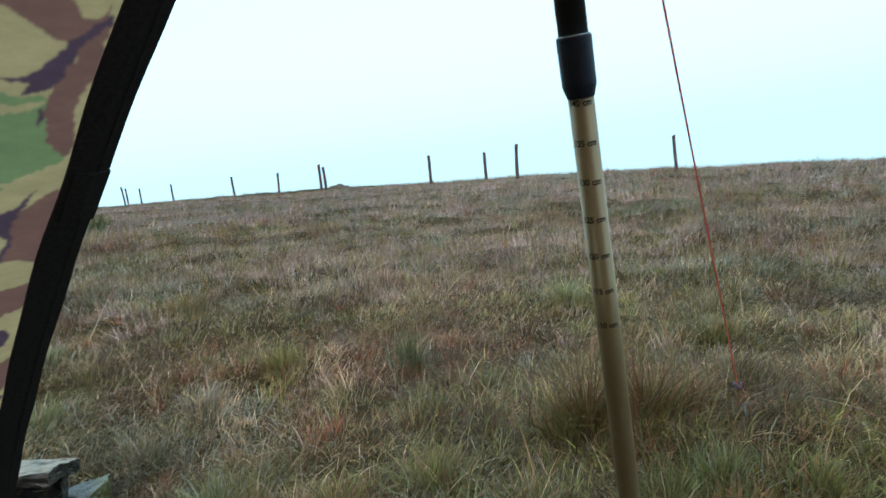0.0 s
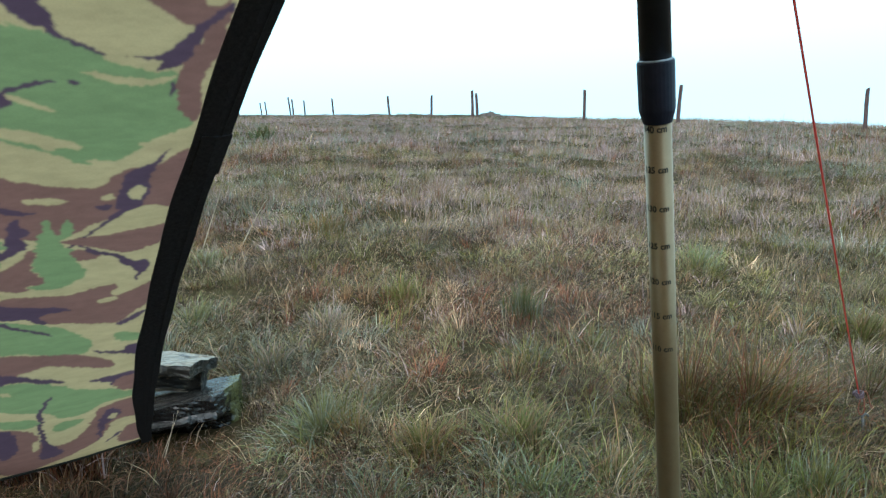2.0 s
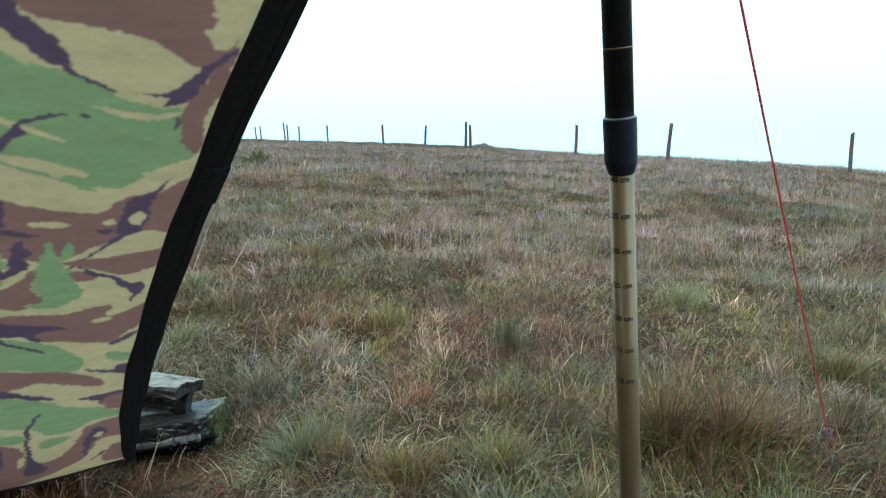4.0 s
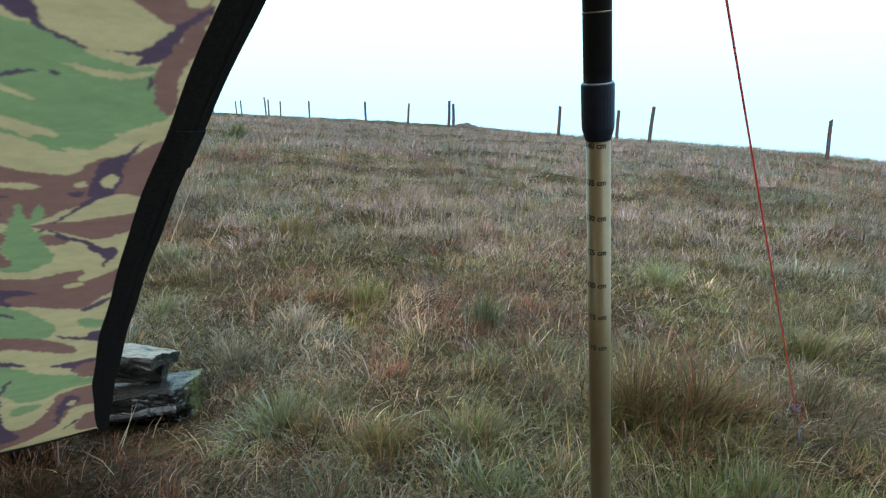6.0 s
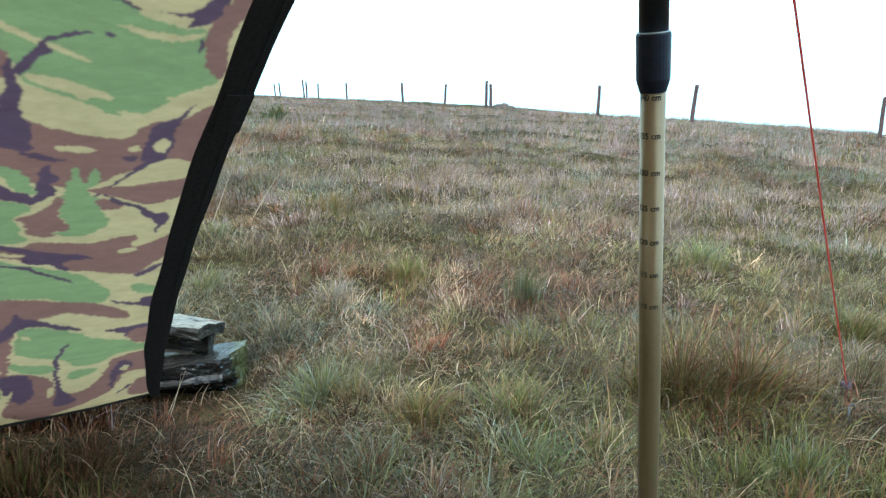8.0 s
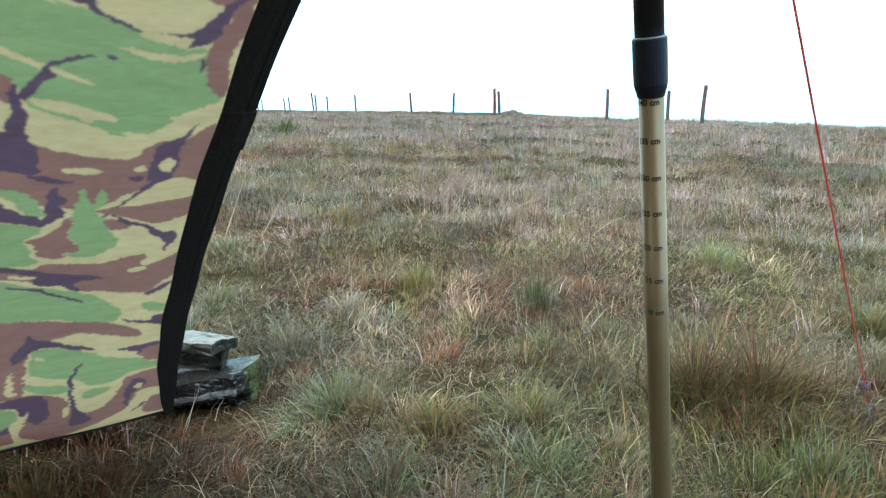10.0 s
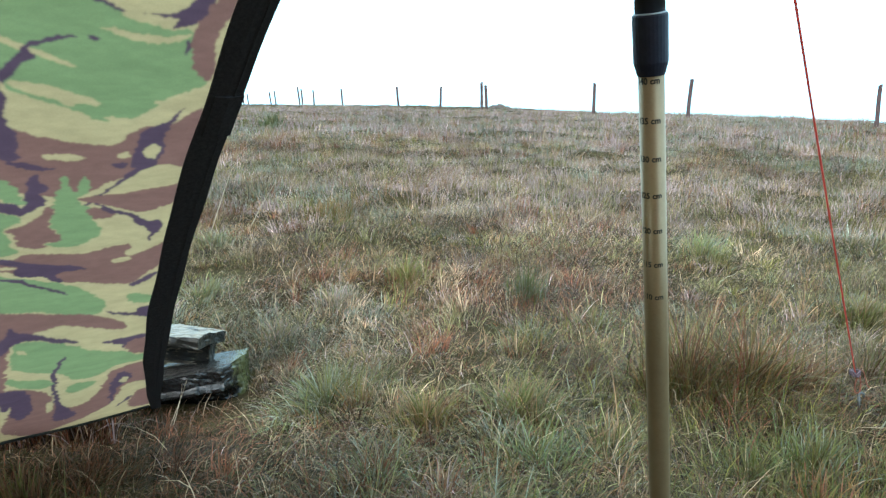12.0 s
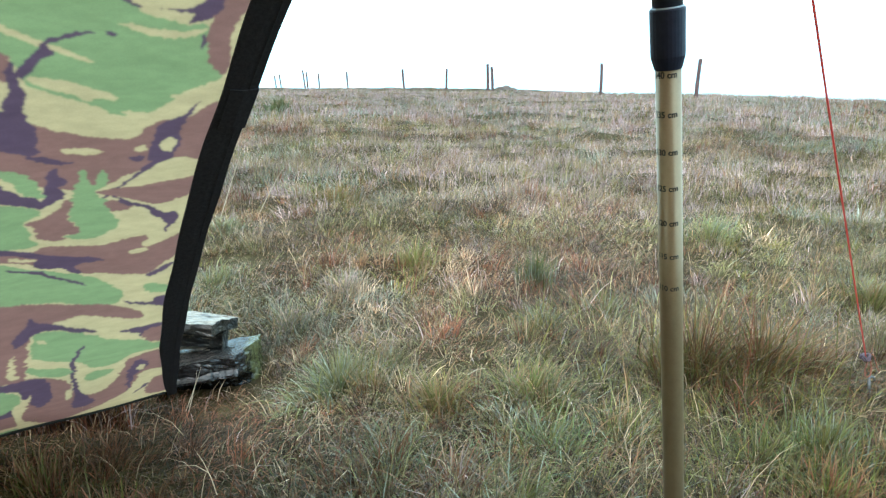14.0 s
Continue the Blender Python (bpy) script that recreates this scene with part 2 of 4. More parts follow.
def tarp_sag(u, v):
    return 0.010 * np.sin(5.2 * v + 2.0 * u + 0.4) * np.clip(u * 4, 0, 1) + 0.004 * np.sin(19 * u + 6 * v) * np.clip(u * 6, 0, 1) + 0.0025 * np.sin(31 * v - 9 * u) * np.clip(u * 8, 0, 1)


def tarp_point(u, v, off=0.0):
    s = tarp_sag(u, v) + off
    return [T_CORNER[k] + u * T_ACROSS[k] + v * T_UP[k] + s * T_IN[k] for k in range(3)]


CAMO = {"tan": (0.445, 0.310, 0.158), "green": (0.192, 0.232, 0.103), "brown": (0.208, 0.094, 0.074), "dark": (0.086, 0.047, 0.066)}
gu = np.concatenate([np.linspace(0, 0.24, 180), np.linspace(0.245, 0.42, 40), np.linspace(0.43, 1.3, 40)])
gv = np.concatenate([np.linspace(-0.005, 0.448, 205), np.linspace(0.45, 1.0, 400), np.linspace(1.01, T_HIGH, 30)])
VV, UU = np.meshgrid(gv, gu, indexing="ij")
UU = UU + tarp_edge(VV) + 0.006
# ragged brush edges: the print is looked up at slightly shifted places
pu = 100 * UU + (field(UU, VV, 0.016, 4) - 0.5) * 0.4 + (field(UU, VV, 0.005, 5) - 0.5) * 0.35
# dry-brush streaks at the ends of the strokes
pu = pu + (field(UU * 0.12, VV, 0.004, 16) - 0.5) * 0.8 * field(UU, VV, 0.05, 17)
pv = 100 * VV + (field(UU, VV, 0.02, 6) - 0.5) * 0.3 + (field(UU, VV, 0.004, 7) - 0.5) * 0.25
wild = field(UU * 0.45 + 0.1 * VV, VV, 0.07, 8)
camo = np.empty(UU.shape + (3,))
camo[:] = CAMO["tan"]
outside = (100 * UU > 21 + 0.03 * (60 - 100 * VV)) | (100 * VV > 101)
for low, high, key in ((0.0, 0.36, "green"), (0.5, 0.78, "brown"), (0.78, 1.0, "dark")):
    camo[outside & (wild >= low) & (wild < high)] = CAMO[key]


def paint(key, *pts):
    """One printed patch: fill of a closed outline in centimetres across and up the cloth."""
    a = np.array(pts)
    for _ in range(1 if key == "dark" else 2):  # round the outline off
        n = np.roll(a, -1, 0)
        a = np.stack([0.75 * a + 0.25 * n, 0.25 * a + 0.75 * n], 1).reshape(-1, 2)
    box = (pu >= a[:, 0].min()) & (pu <= a[:, 0].max()) & (pv >= a[:, 1].min()) & (pv <= a[:, 1].max())
    x, y = pu[box], pv[box]
    inside = np.zeros(x.shape, bool)
    for (x0, y0), (x1, y1) in zip(a, np.roll(a, -1, 0)):
        if y0 != y1:
            inside ^= ((y0 > y) != (y1 > y)) & (x < (x1 - x0) * (y - y0) / (y1 - y0) + x0)
    done = camo[box]
    done[inside] = CAMO[key]
    camo[box] = done


paint("brown", (15.1, 101.7), (12.8, 99.9), (9.7, 97.4), (6.3, 94.0), (4.8, 95.5), (1.1, 94.1), (0.2, 95.3), (0.5, 96.2), (-0.1, 96.4), (-1.1, 95.7), (-2.1, 94.8), (-4.6, 96.2), (-5.6, 96.3), (-5.9, 94.0), (-4.9, 88.9), (-2.5, 86.7), (1.4, 89.7), (6.4, 90.8), (9.2, 91.0), (11.2, 93.8), (13.2, 95.4), (15.7, 96.9))
paint("green", (14.8, 103.6), (1.1, 101.3), (0.4, 97.7), (0.0, 97.1), (-0.1, 96.5), (0.5, 96.2), (0.2, 95.3), (0.4, 95.0), (1.6, 94.6), (1.1, 94.1), (1.8, 94.1), (3.4, 94.8), (4.8, 95.5), (6.1, 96.7), (6.3, 96.5), (5.7, 95.5), (4.8, 94.4), (6.3, 94.0), (6.8, 94.5), (7.9, 95.8), (9.7, 97.4), (11.3, 98.5), (12.8, 99.9), (15.1, 101.3))
paint("tan", (0.5, 97.9), (-0.9, 97.5), (-1.6, 96.8), (-2.9, 96.4), (-3.6, 96.6), (-4.8, 96.2), (-3.4, 95.4), (-2.1, 94.8), (-1.1, 95.7), (-0.2, 96.3))
paint("dark", (0.2, 98.2), (-1.5, 97.7), (-3.2, 97.3), (-4.8, 97.5), (-5.7, 98.3), (-6.2, 95.6), (-4.9, 96.1), (-3.9, 96.7), (-2.6, 96.6), (-1.6, 97.0), (-0.7, 97.6))
paint("tan", (-2.7, 93.9), (-4.4, 94.8), (-6.0, 95.3), (-6.1, 92.9), (-5.2, 90.1), (-3.6, 88.8), (-3.1, 89.7), (-2.1, 90.7), (-2.8, 91.2), (-2.9, 92.5))
paint("green", (16.3, 92.6), (13.6, 91.1), (9.3, 86.9), (7.6, 86.6), (3.7, 84.0), (-0.1, 82.7), (-1.5, 83.0), (-1.8, 79.2), (-3.5, 76.5), (0.7, 74.3), (2.2, 72.9), (3.7, 72.1), (6.0, 72.0), (8.2, 73.1), (12.3, 75.7), (12.4, 78.0), (13.0, 78.8), (14.6, 80.7), (17.6, 82.5))
paint("dark", (15.6, 97.4), (13.2, 95.4), (12.6, 95.1), (11.8, 93.4), (11.3, 92.6), (11.9, 95.0), (11.4, 94.6), (10.7, 93.1), (9.5, 91.2), (8.0, 89.6), (7.2, 88.3), (6.4, 86.9), (7.0, 87.1), (7.4, 87.4), (6.4, 86.2), (4.8, 85.2), (3.6, 84.3), (4.2, 84.3), (5.9, 85.4), (7.6, 86.5), (9.0, 87.8), (10.2, 89.2), (11.4, 90.5), (12.1, 91.2), (13.6, 91.7), (16.2, 92.7))
paint("tan", (9.2, 91.0), (8.0, 91.1), (6.4, 90.8), (3.6, 90.4), (1.4, 89.7), (-0.4, 88.5), (-2.4, 86.9), (-1.3, 85.0), (0.1, 84.4), (1.5, 84.4), (2.8, 84.4), (3.7, 84.3), (5.1, 85.4), (6.2, 86.7), (7.4, 88.6), (8.0, 89.7))
paint("tan", (15.7, 91.4), (13.6, 91.1), (12.5, 91.1), (11.8, 90.6), (10.8, 89.1), (9.3, 86.8), (10.3, 87.3), (11.6, 88.7), (12.8, 90.3), (13.6, 90.6), (15.8, 91.1))
paint("tan", (15.8, 90.5), (13.7, 89.8), (12.9, 89.0), (12.2, 87.9), (13.1, 88.4), (13.8, 88.9), (15.9, 89.6))
paint("tan", (3.7, 84.3), (2.8, 84.4), (0.0, 83.8), (-1.5, 83.2), (-0.5, 82.7), (1.4, 83.0), (3.5, 83.6))
paint("tan", (5.4, 82.9), (3.2, 82.4), (0.8, 82.1), (-1.5, 82.3), (-1.2, 81.8), (0.8, 81.3), (2.7, 81.4), (4.8, 82.3))
paint("brown", (-5.4, 89.1), (-5.0, 85.6), (-3.5, 82.5), (-3.5, 76.1), (-1.5, 78.7), (-1.4, 81.7), (-1.6, 83.1), (-2.5, 84.8), (-3.2, 86.7), (-4.1, 88.2))
paint("dark", (2.9, 84.2), (1.4, 84.2), (0.1, 84.4), (-0.8, 84.8), (-1.6, 86.3), (-2.6, 87.3), (-3.9, 88.3), (-5.2, 89.8), (-5.0, 88.3), (-3.1, 86.8), (-2.5, 84.6), (-1.7, 83.4), (-1.0, 83.2), (0.2, 82.8), (0.1, 83.5), (-0.7, 83.8), (1.4, 84.1))
paint("dark", (6.2, 81.8), (5.9, 82.0), (5.3, 81.6), (5.6, 81.2), (6.1, 81.3))
paint("dark", (-0.9, 80.2), (-1.1, 81.8), (-1.5, 81.3), (-1.1, 80.0))
paint("tan", (16.5, 84.7), (14.3, 83.5), (12.8, 82.0), (10.8, 80.5), (7.2, 78.7), (7.0, 78.1), (9.5, 79.2), (12.0, 80.6), (14.4, 82.3), (16.7, 83.5))
paint("tan", (11.3, 77.3), (8.2, 76.1), (5.5, 74.4), (6.0, 73.9), (7.5, 74.5), (7.5, 73.6), (10.1, 75.3), (12.5, 76.6))
paint("tan", (12.5, 76.4), (10.1, 74.6), (7.5, 73.5), (6.7, 72.4), (5.0, 71.8), (3.2, 71.9), (2.6, 71.3), (3.9, 70.1), (4.9, 68.8), (7.7, 69.5), (10.2, 70.5), (12.6, 71.6), (12.8, 73.4))
paint("tan", (5.7, 72.7), (3.2, 72.4), (3.4, 71.8), (5.5, 72.2))
paint("tan", (1.2, 74.3), (-0.7, 75.5), (-3.4, 76.8), (-3.5, 75.7), (-0.8, 74.4), (1.0, 74.0))
paint("brown", (17.6, 82.5), (14.6, 80.7), (12.8, 78.9), (13.4, 76.3), (14.1, 77.3), (14.9, 77.2), (18.1, 78.8))
paint("brown", (18.6, 74.9), (15.2, 73.7), (12.9, 71.8), (10.2, 70.3), (7.7, 69.4), (4.9, 68.8), (3.6, 70.0), (2.6, 71.3), (0.5, 71.5), (-1.8, 72.3), (-3.5, 74.2), (-3.4, 67.7), (-2.5, 65.0), (-1.3, 65.3), (0.4, 65.9), (3.1, 64.8), (6.1, 62.6), (8.4, 60.9), (13.1, 62.5), (19.7, 66.4))
paint("tan", (0.5, 71.5), (-1.9, 74.3), (-3.5, 74.4), (-1.3, 72.1), (0.5, 71.3))
paint("dark", (6.9, 81.5), (8.1, 81.5), (9.4, 80.9), (10.3, 80.3), (10.6, 79.8), (10.0, 79.6), (10.6, 79.1), (11.6, 77.6), (12.3, 76.8), (12.5, 76.8), (12.7, 77.7), (11.9, 79.0), (10.8, 80.5), (9.6, 81.5), (8.1, 81.9))
paint("dark", (13.5, 78.4), (12.8, 78.9), (12.6, 76.8), (12.8, 73.4), (12.6, 70.5), (12.1, 67.2), (15.6, 68.9), (18.3, 70.3), (17.6, 75.7), (14.3, 73.2), (14.2, 75.4), (13.4, 76.3))
paint("tan", (17.3, 78.5), (14.9, 77.2), (14.1, 77.3), (14.2, 75.7), (15.0, 75.5), (17.5, 76.9))
paint("tan", (10.9, 68.6), (8.8, 67.9), (6.5, 67.4), (8.3, 66.6), (10.6, 67.7))
paint("tan", (4.3, 67.7), (3.5, 68.2), (3.4, 67.0), (4.1, 66.9))
paint("dark", (-2.0, 74.3), (0.5, 71.7), (2.1, 71.0), (2.6, 69.5), (3.2, 67.3), (3.5, 65.6), (2.1, 65.3), (0.7, 66.0), (0.2, 67.4), (0.4, 68.5), (0.2, 70.8))
paint("tan", (2.3, 67.9), (1.7, 68.9), (0.7, 68.6), (0.5, 67.5), (1.0, 66.5), (2.0, 67.0))
paint("dark", (0.1, 66.3), (2.8, 64.4), (5.6, 61.6), (7.2, 59.2), (7.4, 59.9), (5.3, 62.4), (2.9, 65.3), (1.0, 66.2))
paint("dark", (5.4, 66.1), (3.5, 66.5), (3.7, 65.3))
paint("dark", (12.8, 67.7), (10.4, 66.4), (9.3, 66.0), (11.4, 65.9), (13.8, 67.5))
paint("brown", (18.0, 67.1), (15.6, 66.5), (13.1, 65.8), (10.8, 65.1), (9.9, 64.4), (10.4, 63.9), (13.2, 64.7), (15.7, 65.6), (18.1, 66.3))
paint("green", (18.1, 66.4), (15.7, 65.7), (14.0, 65.1), (13.2, 63.8), (12.8, 61.9), (12.6, 60.3), (13.2, 60.4), (14.5, 61.7), (15.2, 63.3), (15.8, 64.8), (18.3, 65.4))
paint("tan", (18.3, 65.6), (15.9, 64.6), (14.9, 63.5), (14.4, 61.6), (16.0, 63.5), (18.5, 64.4))
paint("dark", (18.4, 64.8), (16.0, 63.7), (15.7, 62.6), (14.3, 61.3), (12.7, 60.0), (13.3, 58.7), (14.3, 59.3), (16.5, 60.3), (19.1, 61.0))
paint("green", (19.1, 60.9), (16.5, 60.1), (13.8, 59.0), (13.2, 58.2), (14.0, 57.4), (15.1, 56.9), (14.7, 55.8), (14.5, 54.3), (14.5, 52.4), (17.6, 53.0), (20.4, 53.7))
paint("brown", (10.3, 60.7), (10.6, 58.5), (11.2, 56.1), (10.1, 55.2), (10.0, 53.8), (11.4, 54.0), (11.5, 52.9), (14.0, 53.5), (14.2, 55.6), (15.0, 56.8), (13.6, 56.9), (11.9, 58.2), (11.1, 59.4))
paint("dark", (11.8, 65.3), (11.4, 65.5), (11.2, 64.9), (11.2, 64.1), (10.6, 63.3), (10.7, 62.2), (11.2, 62.2), (10.9, 61.1), (11.2, 60.4), (11.8, 59.7), (12.6, 58.8), (13.2, 58.5), (13.4, 58.9), (12.7, 60.0), (12.7, 61.5), (12.3, 62.7), (12.2, 64.1))
paint("green", (9.4, 65.1), (8.7, 64.5), (8.7, 62.0), (8.0, 61.9), (7.7, 64.1), (7.2, 64.7), (6.9, 63.5), (7.1, 61.4), (8.2, 61.0), (8.1, 60.0), (6.7, 59.1), (7.2, 58.0), (7.0, 57.1), (6.5, 55.9), (5.6, 55.4), (6.9, 53.8), (8.0, 53.0), (9.7, 52.7), (11.4, 53.2), (11.4, 53.8), (10.0, 53.8), (10.1, 55.4), (11.1, 56.1), (10.6, 58.5), (10.2, 60.7), (9.7, 62.7))
paint("brown", (8.1, 60.9), (5.0, 61.3), (2.2, 61.7), (-2.3, 62.7), (-3.1, 60.2), (-0.4, 58.6), (1.6, 57.8), (3.3, 58.2), (5.3, 59.3), (6.9, 60.0), (8.2, 60.3))
paint("brown", (7.1, 59.2), (5.8, 58.9), (4.5, 57.6), (5.9, 57.1), (6.9, 56.9), (7.3, 57.7))
paint("dark", (6.6, 60.1), (5.5, 59.1), (4.2, 58.1), (3.2, 57.8), (1.9, 56.5), (1.0, 56.1), (0.5, 56.4), (-0.0, 55.6), (0.2, 54.1), (0.9, 53.3), (1.1, 52.0), (1.4, 52.5), (1.2, 53.9), (1.9, 55.1), (2.8, 55.9), (3.2, 57.1), (4.5, 57.6), (5.5, 58.2), (6.2, 59.3))
paint("brown", (14.2, 52.5), (11.4, 51.9), (8.1, 51.1), (5.8, 51.7), (4.3, 52.1), (3.4, 52.0), (3.0, 50.9), (4.0, 50.6), (3.7, 49.2), (1.5, 50.5), (-0.3, 51.8), (-1.4, 50.9), (-0.2, 46.7), (1.4, 45.2), (3.2, 43.0), (6.3, 44.2), (8.4, 45.4), (10.2, 45.2), (12.4, 47.7), (14.2, 49.0), (17.9, 50.9), (20.7, 51.8), (20.4, 53.6), (17.6, 52.7), (14.7, 51.5))
paint("dark", (17.5, 53.2), (14.7, 51.5), (12.1, 50.1), (9.9, 49.4), (7.1, 47.8), (11.2, 48.2), (10.5, 45.7), (11.4, 45.8), (12.1, 47.6), (14.5, 48.1), (15.0, 49.3), (14.5, 50.6), (17.7, 52.3), (20.4, 53.4), (20.3, 54.0))
paint("tan", (17.3, 51.7), (14.8, 50.4), (14.8, 49.7), (17.3, 51.0))
paint("tan", (5.7, 49.1), (3.9, 49.6), (3.2, 49.0), (4.6, 48.3))
paint("green", (20.7, 51.5), (17.9, 50.5), (15.1, 48.3), (11.9, 46.1), (10.2, 45.2), (8.2, 42.8), (6.4, 39.9), (6.1, 38.2), (7.5, 36.5), (9.5, 36.9), (13.7, 39.3), (16.6, 40.3), (19.3, 41.0), (22.4, 42.1))
paint("green", (4.0, 41.2), (0.6, 39.5), (0.9, 37.1), (3.7, 38.8))
paint("dark", (17.6, 49.3), (15.6, 48.3), (14.1, 47.3), (12.9, 45.3), (9.8, 42.7), (10.4, 42.7), (13.2, 45.0), (14.7, 46.9), (17.4, 48.9))
paint("dark", (3.7, 43.2), (2.4, 43.7), (0.7, 45.2), (-0.1, 44.7), (1.7, 43.2), (3.0, 42.3))
paint("brown", (22.4, 42.1), (19.3, 41.0), (16.6, 40.3), (12.6, 38.3), (7.5, 36.5), (4.5, 33.8), (3.7, 32.3), (4.5, 31.4), (6.9, 32.6), (10.9, 35.2), (13.5, 34.8), (16.1, 34.1), (17.9, 31.8), (18.0, 28.3), (18.8, 25.0), (19.3, 19.2), (20.6, 18.5), (22.5, 19.4), (26.3, 20.1))
paint("tan", (21.7, 21.3), (20.4, 26.0), (19.6, 28.9), (19.8, 25.6), (20.6, 21.8), (19.7, 20.0), (21.1, 19.7))
paint("dark", (7.1, 37.6), (4.8, 36.1), (3.0, 35.3), (2.7, 36.8), (0.5, 36.8), (0.4, 33.3), (3.0, 34.5), (5.5, 35.9))
paint("tan", (13.5, 34.8), (10.9, 35.0), (6.9, 32.8), (4.5, 29.1), (7.8, 29.0), (9.8, 30.4), (12.3, 33.1))
paint("dark", (19.7, 31.9), (17.5, 34.9), (16.9, 37.4), (16.5, 35.7), (14.8, 34.8), (12.4, 32.6), (9.1, 30.2), (11.2, 30.6), (13.7, 32.4), (15.9, 33.2), (17.5, 32.4), (19.4, 30.0))
paint("brown", (4.1, 28.0), (0.3, 27.4), (0.3, 21.7), (3.4, 23.2), (4.0, 24.5))
paint("dark", (7.4, 29.2), (4.5, 29.1), (0.3, 28.7), (0.3, 27.4), (3.8, 27.8), (4.2, 25.2), (4.7, 27.4))
paint("green", (16.8, 33.2), (13.1, 32.1), (10.2, 29.4), (4.2, 24.6), (2.6, 22.3), (0.6, 21.6), (0.5, 19.7), (5.0, 20.6), (7.0, 18.7), (9.0, 17.8), (11.3, 18.1), (12.5, 21.5), (14.6, 22.4), (18.0, 25.3), (18.0, 28.3), (17.3, 31.4))
paint("tan", (9.9, 29.2), (4.5, 26.1), (4.5, 25.1), (9.6, 28.3))
paint("tan", (16.9, 31.5), (15.5, 30.3), (15.7, 29.5), (16.9, 30.5))
paint("green", (18.7, 23.4), (16.9, 20.8), (14.1, 20.0), (13.6, 17.5), (15.8, 17.3), (18.4, 19.7), (19.2, 21.7))
paint("green", (11.0, 16.9), (8.2, 16.6), (9.1, 14.5), (12.3, 13.9), (12.3, 15.6))
paint("brown", (19.4, 19.8), (16.5, 17.7), (14.4, 15.9), (13.9, 10.8), (12.6, 9.4), (10.6, 8.9), (8.4, 11.2), (7.1, 15.4), (6.2, 18.2), (4.2, 19.7), (0.1, 19.0), (-0.1, 10.8), (3.8, 12.8), (5.1, 10.6), (6.1, 6.3), (9.6, 3.7), (13.1, 1.2), (17.5, -0.7), (20.5, 1.1), (22.0, 5.2), (20.1, 10.8), (19.3, 14.9), (20.0, 17.6))
paint("tan", (15.4, 11.9), (14.2, 13.5), (14.2, 11.1), (15.2, 8.4))
paint("dark", (11.1, 27.1), (12.3, 24.9), (13.0, 21.4), (13.4, 17.4), (13.3, 12.8), (12.6, 8.7), (11.1, 6.3), (12.5, 4.2), (14.6, 4.3), (14.8, 7.0), (13.9, 10.8), (14.0, 16.0), (13.7, 20.8), (13.0, 24.4), (11.8, 26.9))
paint("dark", (26.1, 21.0), (22.5, 19.0), (19.5, 19.0), (17.5, 18.4), (16.7, 15.2), (17.4, 9.8), (19.3, 8.1), (20.0, 11.9), (19.1, 14.7), (20.7, 12.4), (20.6, 15.8), (22.8, 17.4), (26.4, 19.7))
paint("green", (26.4, 19.5), (22.8, 17.0), (21.0, 15.6), (20.7, 13.6), (21.9, 11.0), (24.0, 9.0), (28.2, 8.9))
paint("dark", (6.6, 12.8), (5.4, 16.6), (4.2, 17.6), (3.0, 15.1), (4.3, 12.4), (5.5, 12.1), (6.5, 5.3), (6.7, 9.3))
paint("tan", (5.1, 14.6), (4.1, 15.3), (3.7, 13.3), (4.8, 13.0))
paint("dark", (3.0, 6.6), (5.7, 3.4), (5.4, 4.5), (3.6, 7.3))
paint("brown", (2.5, 8.9), (-0.2, 8.3), (-0.3, 0.2), (4.3, 1.6), (3.4, 5.7))

# dry-brushed streaks along the cloth inside every patch
streak = field(UU * 0.35, VV, 0.003, 9) * 0.5 + field(UU * 0.2, VV, 0.008, 10) * 0.5
camo *= (0.86 + 0.28 * streak)[..., None]
camo[1:-1, 1:-1] = (camo[1:-1, 1:-1] * 2 + camo[:-2, 1:-1] + camo[2:, 1:-1] + camo[1:-1, :-2] + camo[1:-1, 2:]) / 6
tarp = thing("tarp", tuple(T_CORNER), "woodland camouflage nylon tarp with black bound edge", "tarp")
ti = np.arange(UU.size).reshape(UU.shape)
panel = raw_mesh("panel", np.stack(tarp_point(UU, VV), -1).reshape(-1, 3), np.stack([ti[:-1, :-1], ti[:-1, 1:], ti[1:, 1:], ti[1:, :-1]], -1).reshape(-1, 4),
                 np.zeros((0, 3), int), cloth, camo.reshape(-1, 3))
panel.data.polygons.foreach_set("use_smooth", [True] * len(panel.data.polygons))


def under(ob, parent):
    ob.parent = parent
    ob.matrix_parent_inverse = parent.matrix_world.inverted()
    return ob


under(panel, tarp)

# the other slope, from the ridge down behind the shelter: unseen, added to shade it
ridge_u, down = np.meshgrid(np.linspace(float(tarp_edge(T_HIGH)) + 0.006, 1.2, 70), np.linspace(0, 1, 60))
top = np.stack(tarp_point(ridge_u, np.full_like(ridge_u, T_HIGH)), -1)
slope = top + down[..., None] * np.array((0.521, -0.853, -0.93)) - (0.03 * np.sin(math.pi * down))[..., None] * np.array((0.355, -0.582, 0.73))
wild = field(ridge_u * 0.45, down, 0.07, 8)
other = np.empty(ridge_u.shape + (3,))
other[:] = CAMO["tan"]
for low, high, key in ((0.0, 0.36, "green"), (0.5, 0.78, "brown"), (0.78, 1.0, "dark")):
    other[(wild >= low) & (wild < high)] = CAMO[key]
ti = np.arange(ridge_u.size).reshape(ridge_u.shape)
rear = raw_mesh("panel", slope.reshape(-1, 3), np.stack([ti[:-1, :-1], ti[:-1, 1:], ti[1:, 1:], ti[1:, :-1]], -1).reshape(-1, 4), np.zeros((0, 3), int), cloth, other.reshape(-1, 3))
under(rear, tarp)


